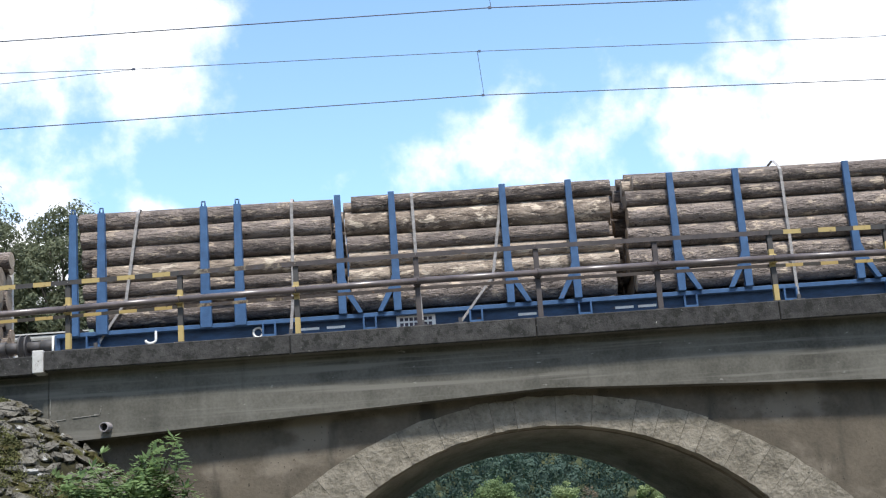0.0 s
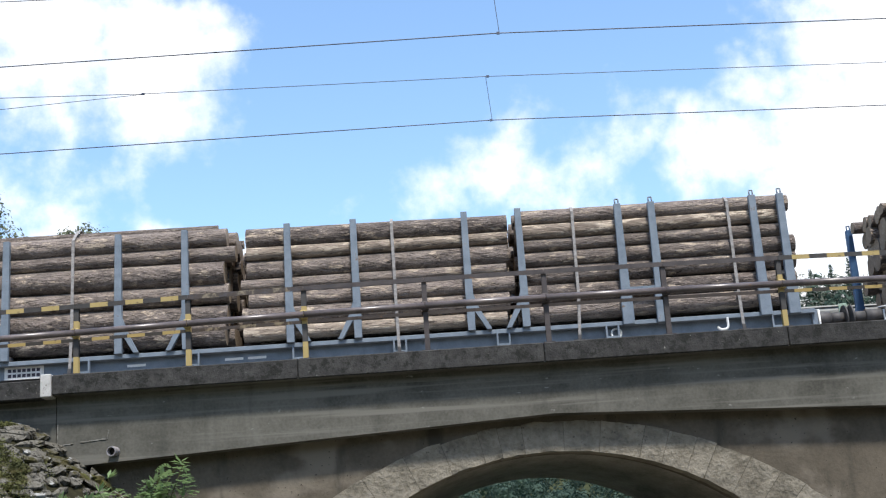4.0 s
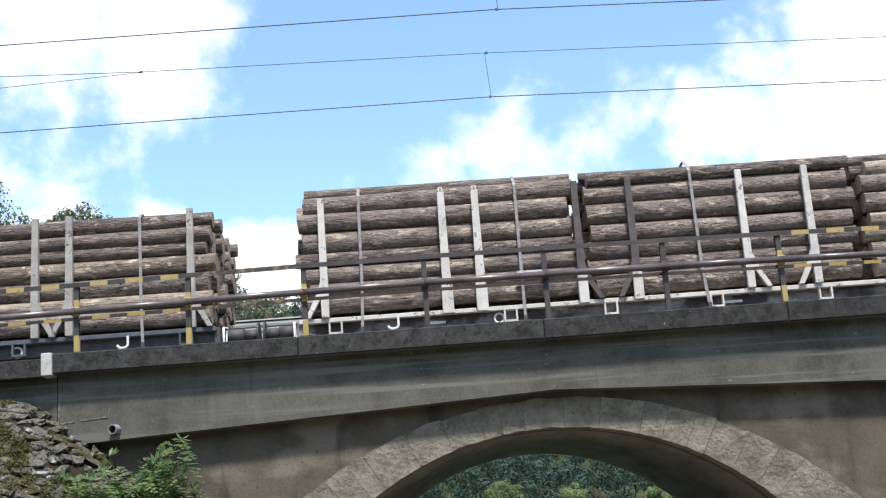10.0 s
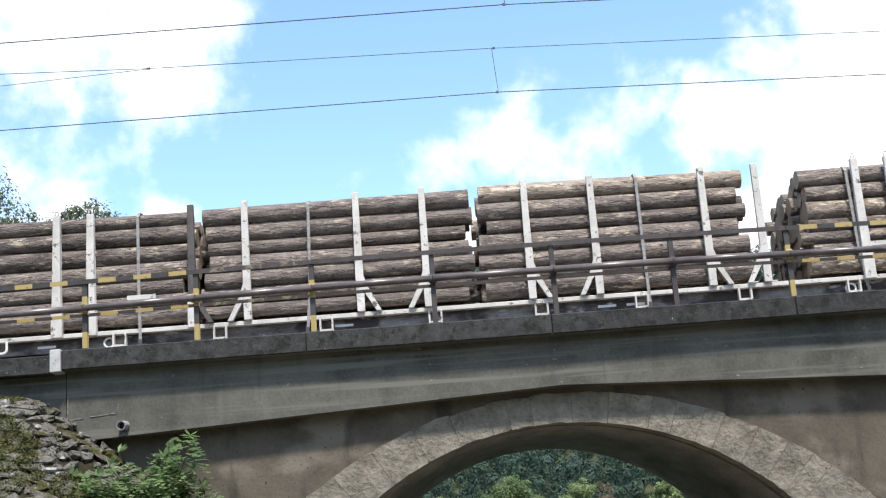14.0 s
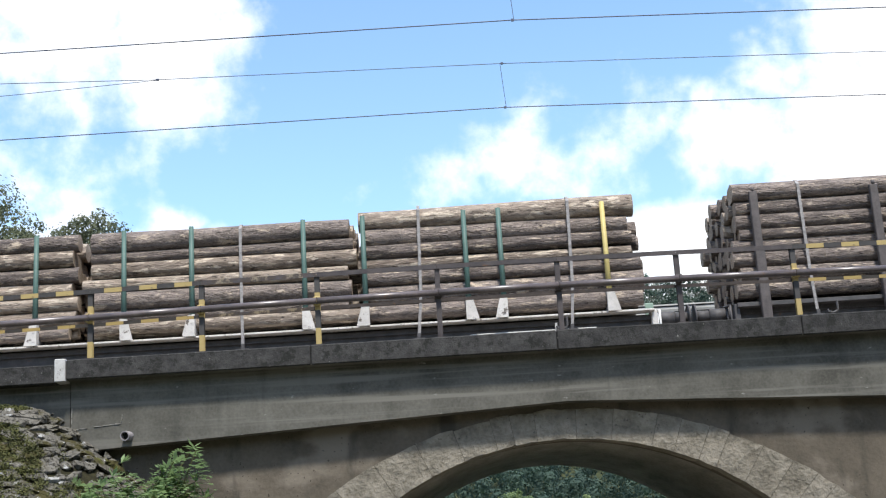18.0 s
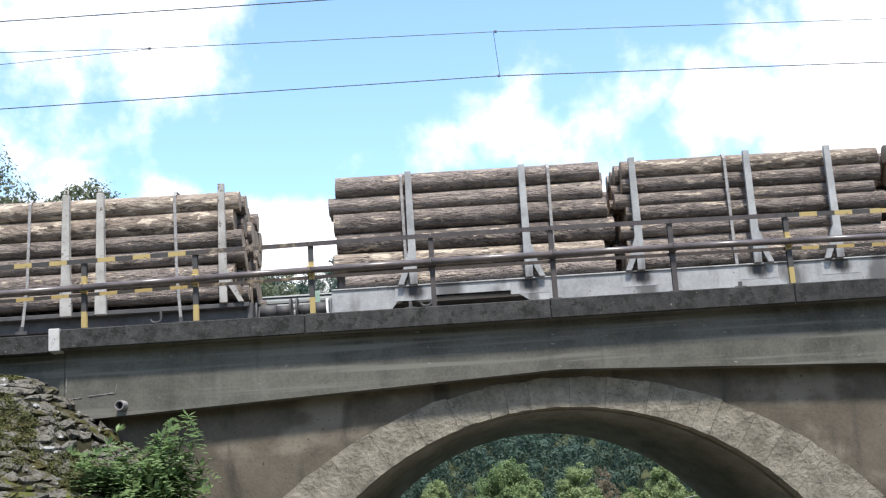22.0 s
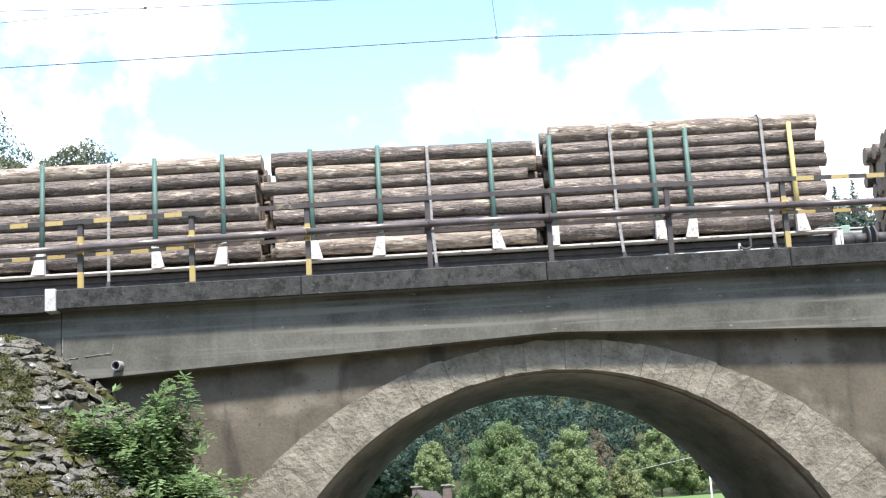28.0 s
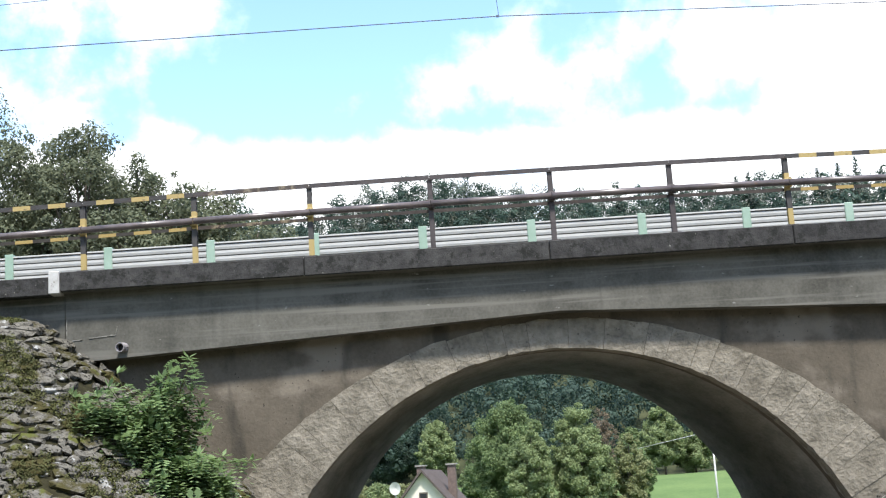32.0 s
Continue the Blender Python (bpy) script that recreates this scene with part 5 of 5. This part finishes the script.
def build_woods():
    """The far wooded hillside."""
    rnd = random.Random(11)
    clumps, outer = [], []
    y = 170.0
    while y < 285:
        x = -130 - rnd.random() * 6
        while x < 140:
            if abs(x) < y * 0.42 + 8:
                h = rnd.uniform(11, 16.5)
                z0 = ground_height(x, y)
                wide = rnd.uniform(2.6, 4.2)
                for k in range(13):
                    a, u = k * 2.4 + rnd.random(), (k + 0.5) / 13
                    rr = wide * math.sqrt(max(0.02, 1 - (1.25 * u - 0.25) ** 2)) * rnd.uniform(0.7, 1.0)
                    (clumps if -0.15 * y < x < 0.27 * y else outer).append((x + rr * math.cos(a), y + rr * math.sin(a), z0 + h * (0.25 + 0.75 * u), wide * rnd.uniform(0.32, 0.5)))
            x += rnd.uniform(5.0, 8.0)
        y += rnd.uniform(6.5, 9)
    # the skyline row
    xs = (-60, -34, -28, -22, -19, -15.7, 0, 14, 20, 25, 37, 48, 62, 83, 120)
    zs = (58, 57, 56.5, 60, 57, 63.5, 64, 63, 61.5, 60, 58.5, 58, 59.5, 60.5, 60)
    ridge = []
    x = -60.0
    while x < 110:
        top = float(np.interp(x, xs, zs)) + rnd.uniform(-1.2, 0.8)
        for k in range(6):
            ridge.append((x + rnd.uniform(-1.5, 1.5), 256 + rnd.uniform(-5, 5), top - 1.3 - k * 1.6 - rnd.uniform(0, 0.8), rnd.uniform(1.1, 2.0) + 0.25 * k))
        x += rnd.uniform(1.2, 2.2)
    ob = new("forest", leaf_mesh("forest", clumps, 0.28, 95, LEAF_D, rnd, 0.16))
    tagged(ob, "dense dark green broadleaf forest on the hillside", "forest", kind="stuff")
    ob = new("side_woods", leaf_mesh("side_woods", outer, 0.6, 15, LEAF_D, rnd, 0.3))
    tagged(ob, "dense green broadleaf forest further along the hillside", "forest", kind="stuff")
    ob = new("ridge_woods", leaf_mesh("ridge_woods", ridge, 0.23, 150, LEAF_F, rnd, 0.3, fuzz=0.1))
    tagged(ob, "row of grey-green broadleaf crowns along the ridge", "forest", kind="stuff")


build_woods()

# trees seen through the arch, then the copse beyond the far track
for i, (x, y, top, sp, mat, leaf, per, n, cr) in enumerate([
        (5.2, 130, 10.3, 3.7, LEAF_G, 0.12, 340, 90, 0.95), (6.9, 123, 7.2, 2.2, LEAF_C, 0.11, 260, 60, 0.95), (11.7, 125, 8.6, 2.8, LEAF_C, 0.11, 300, 80, 0.95),
        (15.0, 132, 9.4, 1.3, LEAF_E, 0.08, 60, 30, 0.6), (16.4, 126, 6.2, 1.9, LEAF_Y, 0.11, 180, 40, 0.95), (-2.4, 165, 10.4, 2.4, LEAF_C, 0.15, 200, 50, 0.9),
        (2.4, 150, 4.6, 2.2, LEAF_G, 0.14, 180, 40, 0.95), (26.2, 166, 10.6, 2.7, LEAF_C, 0.15, 220, 50, 0.9), (22.6, 168, 8.2, 2.2, LEAF_G, 0.15, 200, 40, 0.9),
        (30.4, 168, 7.6, 2.6, LEAF_C, 0.15, 200, 40, 0.95), (-8.0, 176, 11.5, 4.6, LEAF_D, 0.2, 260, 50, 0.9), (19.0, 140, 5.4, 1.9, LEAF_G, 0.13, 180, 36, 0.95),
        (-5.6, 148, 2.7, 2.0, LEAF_Y, 0.14, 150, 36, 0.95), (-8.6, 148, 2.9, 2.4, LEAF_C, 0.14, 160, 36, 0.95), (-11.8, 148, 2.9, 2.4, LEAF_Y, 0.14, 160, 36, 0.95),
        (-17.4, 45, 17.2, 3.4, LEAF_B, 0.08, 300, 100, 0.55), (-14.5, 46, 15.9, 2.5, LEAF_B, 0.075, 240, 76, 0.5), (-12.7, 45, 15.6, 2.3, LEAF_B, 0.075, 230, 66, 0.5),
        (-11.0, 46, 14.6, 2.3, LEAF_B, 0.075, 230, 66, 0.48), (-9.3, 46, 13.9, 2.3, LEAF_B, 0.075, 230, 66, 0.45), (-7.7, 47, 13.1, 2.2, LEAF_B, 0.075, 220, 56, 0.44),
        (-6.3, 50, 12.4, 1.9, LEAF_B, 0.075, 190, 50, 0.4), (-22.3, 48, 18.2, 3.4, LEAF_B, 0.085, 280, 90, 0.5)]):
    g = ground_height(x, y)
    build_tree(x, y, top - g, sp, mat, 500 + i, leaf, per, clumps_n=int(n * 1.9) if y > 100 else n, crown=cr, lobe=0.9 if y > 100 else 1.0, flat=1.0 if y > 100 else 0.5)


def build_conifer(x, y, top, h, seed):
    rnd = random.Random(seed)
    t = thing("conifer", "tall narrow dark green spruce on the skyline", "tree", pose(x, y, top - h))
    bm = bmesh.new()
    rod(bm, (0, 0, 0), (0, 0, h), 0.22, 0.02, sides=7)
    part("trunk", bm, TRUNK, t)
    clumps = []
    for i in range(34):
        u = i / 33
        a, rr = i * 2.4, (1 - u) * h * 0.15
        clumps.append((rr * math.cos(a), rr * math.sin(a), h * (0.2 + 0.78 * u), 0.35 + 0.9 * (1 - u)))
    part("crown", leaf_mesh("crown", clumps, 0.22, 60, LEAF_D, rnd), None, t)


for i, (x, top, h) in enumerate(((84.4, 64.0, 15), (80.7, 62.8, 12), (76.5, 62.0, 11), (62.5, 62.2, 12), (60.0, 61.5, 11), (36.0, 61.0, 10))):
    build_conifer(x, 256, top - 0.9, h, 900 + i)


def build_shrub(x, y, z, seed, arms, reach, words, up=1.2, leaf=0.082, mat=None):
    """Arching twigs with paired leaflets."""
    rnd = random.Random(seed)
    s = thing("shrub", words, "shrub", pose(x, y, z))
    bm = bmesh.new()
    clumps = []
    vs, fs = [], []
    for k in range(arms):
        a = rnd.uniform(-math.pi, 0.3)
        le = reach * rnd.uniform(0.55, 1.0)
        lift = up * rnd.uniform(0.5, 1.0)
        p = Vector((rnd.uniform(-0.25, 0.25), rnd.uniform(-0.15, 0.15), rnd.uniform(-0.3, 0.2)))
        d = Vector((math.cos(a) * 0.6, math.sin(a) * 0.45, lift)).normalized()
        steps = 9
        for q in range(steps):
            nxt = p + d * (le / steps)
            rod(bm, p, nxt, 0.010 * (1 - q / steps) + 0.003, sides=4, caps=False)
            d = (d + Vector((0, 0, -0.10)) + Vector((rnd.uniform(-0.12, 0.12), rnd.uniform(-0.12, 0.12), 0))).normalized()
            if q > 1:
                for fr in range(3):
                    ax = Vector((rnd.gauss(0, 1), rnd.gauss(-0.3, 1), rnd.gauss(-0.05, 0.35))).normalized()
                    ln = rnd.uniform(0.18, 0.34)
                    side = ax.cross(Vector((0, 0, 1)))
                    side = side.normalized() if side.length > 0.01 else Vector((1, 0, 0))
                    for w in range(6):
                        c = p + ax * ln * (0.25 + 0.15 * w) + Vector((0, 0, -0.02 * w * w * 0.3))
                        for sg in (-1, 1):
                            o = len(vs)
                            tip = c + (side * sg + ax * 0.35).normalized() * leaf * (1.2 - 0.08 * w) * rnd.uniform(0.8, 1.2) + Vector((0, 0, rnd.uniform(-0.02, 0.01)))
                            mid = (c + tip) / 2
                            half = ax * leaf * 0.34
                            vs += [c, mid - half, tip, mid + half]
                            fs.append((o, o + 1, o + 2, o + 3))
            p = nxt
        for fr in range(7):
            ax = Vector((rnd.gauss(0, 0.7), rnd.gauss(0, 0.7), rnd.gauss(0.3, 0.5))).normalized()
            o = len(vs)
            side = ax.cross(Vector((0.3, 0.2, 1))).normalized() * leaf * 0.3
            vs += [p, p + ax * leaf * 0.8 - side, p + ax * leaf * 1.7, p + ax * leaf * 0.8 + side]
            fs.append((o, o + 1, o + 2, o + 3))
    part("branchwork", bm, DRYTWIG if mat else MOSS, s)
    part("foliage", arrays_mesh("foliage", vs, fs, mat or LEAF_A), None, s)
    return s


build_shrub(-3.62, 15.6, 2.38, 24, 15, 1.05, "upright fresh green ash shoots in the angle of the wall", up=2.4)
build_shrub(-3.85, 15.6, 2.2, 21, 52, 0.95, "fresh green ash-leaved shrub growing from the stone slope")
build_shrub(-3.28, 15.5, 1.68, 22, 36, 0.8, "fresh green ash-leaved shrub growing from the stone slope", up=0.7)
build_shrub(-3.3, 14.5, 1.05, 25, 26, 0.75, "dry brown brush with bare twigs on the stone slope", up=0.8, leaf=0.03, mat=DRYGRASS)
build_shrub(-2.75, 15.1, 0.95, 26, 24, 0.75, "dry brown brush with bare twigs on the stone slope", up=0.8, leaf=0.03, mat=DRYGRASS)
build_shrub(-3.6, 14.6, 1.25, 23, 20, 0.75, "low green shrub among the stones", up=0.6)


# ---- house and pole in the valley ----
def build_house(x, y, z):
    h = thing("house", "white plastered house with a steep brown tiled roof and two chimneys", "house", pose(x, y, z, 0, 0, -8))
    bm = bmesh.new()
    w, d, ev, ap = 3.7, 9.0, 3.6, 8.05
    prism(bm, [(-w, 0), (w, 0), (w, ev), (0, ap - 0.25), (-w, ev)], 0, d)
    part("wall", bm, PLASTER, h)
    for s in (-1, 1):
        roof = bmesh.new()
        sl = (ap - ev) / w
        prism(roof, [(0, ap), (s * (w + 0.45), ap - sl * (w + 0.45)), (s * (w + 0.45), ap - sl * (w + 0.45) - 0.2), (0, ap - 0.22)][:: (-1 if s > 0 else 1)], -0.45, d + 0.4)
        part("roof", roof, ROOFTILE, h, "brown tiled roof slope")
    for cx, cy in ((-0.55, 3.0), (1.75, 3.4)):
        bm = bmesh.new()
        box(bm, cx - 0.31, cx + 0.31, cy - 0.3, cy + 0.3, 5.5, 8.3)
        ch = part("chimney", bm, CHIMNEY, h)
        bm = bmesh.new()
        box(bm, cx - 0.42, cx + 0.42, cy - 0.4, cy + 0.4, 8.3, 8.4)
        part("chimney_cap", bm, SLEEPER, ch)
    win = bmesh.new()
    box(win, -0.33, 0.33, -0.03, 0.05, 5.35, 6.35)
    fr = part("window", win, TRUNK, h, "small dark-framed attic window")
    bm = bmesh.new()
    box(bm, -0.24, 0.24, -0.04, -0.031, 5.45, 6.25)
    part("pane", bm, GLASS, fr)
    bm = bmesh.new()
    n = 20
    c0 = Vector((-2.0, -0.6, 6.75))
    vs = [bm.verts.new(c0 + Vector((0.42 * math.cos(k * math.tau / n), 0, 0.48 * math.sin(k * math.tau / n)))) for k in range(n)]
    hub = bm.verts.new(c0 + Vector((0, 0.18, 0)))
    for k in range(n):
        bm.faces.new((vs[k], vs[(k + 1) % n], hub))
    part("satellite_dish", bm, POLE, h, "pale grey satellite dish")
    bm = bmesh.new()
    rod(bm, (-2.0, -0.4, 4.6), (-2.0, -0.4, 6.75), 0.04)
    part("dish_mast", bm, POLE, h)


build_house(-2.6, 98, -4.65)

pole = thing("utility_pole", "slim pale grey utility pole standing in the meadow", "pole", pose(24.6, 126, ground_height(24.6, 126)))
bm = bmesh.new()
rod(bm, (0, 0, 0), (0, 0, 7.6), 0.11, 0.08)
part("shaft", bm, POLE, pole)
bm = bmesh.new()
rod(bm, (-1.6, 0, 8.6), (-7.5, 2, 7.6), 0.025, sides=5)
part("cable", bm, POLE, pole)

# ---- stones of the arch ring and of the slopes ----
def ring_back(t):
    """Distance from the arch's centre to the back of its ring, along the angle t."""
    dx, dz = ARCH_X - RING_X, ARCH_Z - RING_Z
    p = dx * math.cos(t) + dz * math.sin(t)
    return -p + math.sqrt(p * p + RING_R ** 2 - dx * dx - dz * dz)


def build_ring():
    """Concrete-like ring with ragged edges, scored into uneven voussoirs."""
    rnd = random.Random(77)
    a = math.asin((-1.2 - ARCH_Z) / ARCH_R)
    end = math.pi - a
    while a < end:
        b = min(end, a + rnd.uniform(0.05, 0.13))
        g = 0.0007
        back = rnd.uniform(-0.014, 0.014)
        inner, outer = [], []
        n = max(2, int((b - a) / 0.018))
        for k in range(n + 1):
            t = a + g + (b - a - 2 * g) * k / n
            chip = 0.012 * noise.noise((t * 31, 0.0, 1.0)) + (-0.010 if rnd.random() < 0.10 else 0.0)
            r0, r1 = ARCH_R - 0.004 + max(0.0, -chip), ring_back(t) + back + 0.03 * noise.noise((t * 22, 4.0, 0.0))
            inner.append((ARCH_X + r0 * math.cos(t), ARCH_Z + r0 * math.sin(t)))
            outer.append((ARCH_X + r1 * math.cos(t), ARCH_Z + r1 * math.sin(t)))
        bm = bmesh.new()
        prism(bm, inner[::-1] + outer, Y_WALL - 0.008 - rnd.uniform(0.0, 0.012), Y_WALL + 0.3)
        part("voussoir", bm, RING_STONE, bridge)
        a = b


build_ring()
rubble_cone("rubble_slope_west", -6.0, 17.0, 1, 300, 5)
rubble_cone("rubble_slope_east", 9.3, 17.0, -1, 120, 6)

cone_growth("slope_moss", -6.0, 17.0, 1, 5200, 0.016, MOSS, -2.4, -0.25, 0.6, 4.4, 41, "olive moss and small weeds between the stones", 0.02)
cone_growth("slope_weeds", -6.0, 17.0, 1, 620, 0.034, TUFT, -1.75, -0.4, 2.3, 4.6, 43, "fresh green weeds and grass tufts low on the stone slope", 0.1)
cone_growth("dry_weeds", -6.0, 17.0, 1, 420, 0.045, DRYGRASS, -1.3, -0.25, 2.6, 4.6, 42, "brown dry weeds low on the stone slope")

motions()
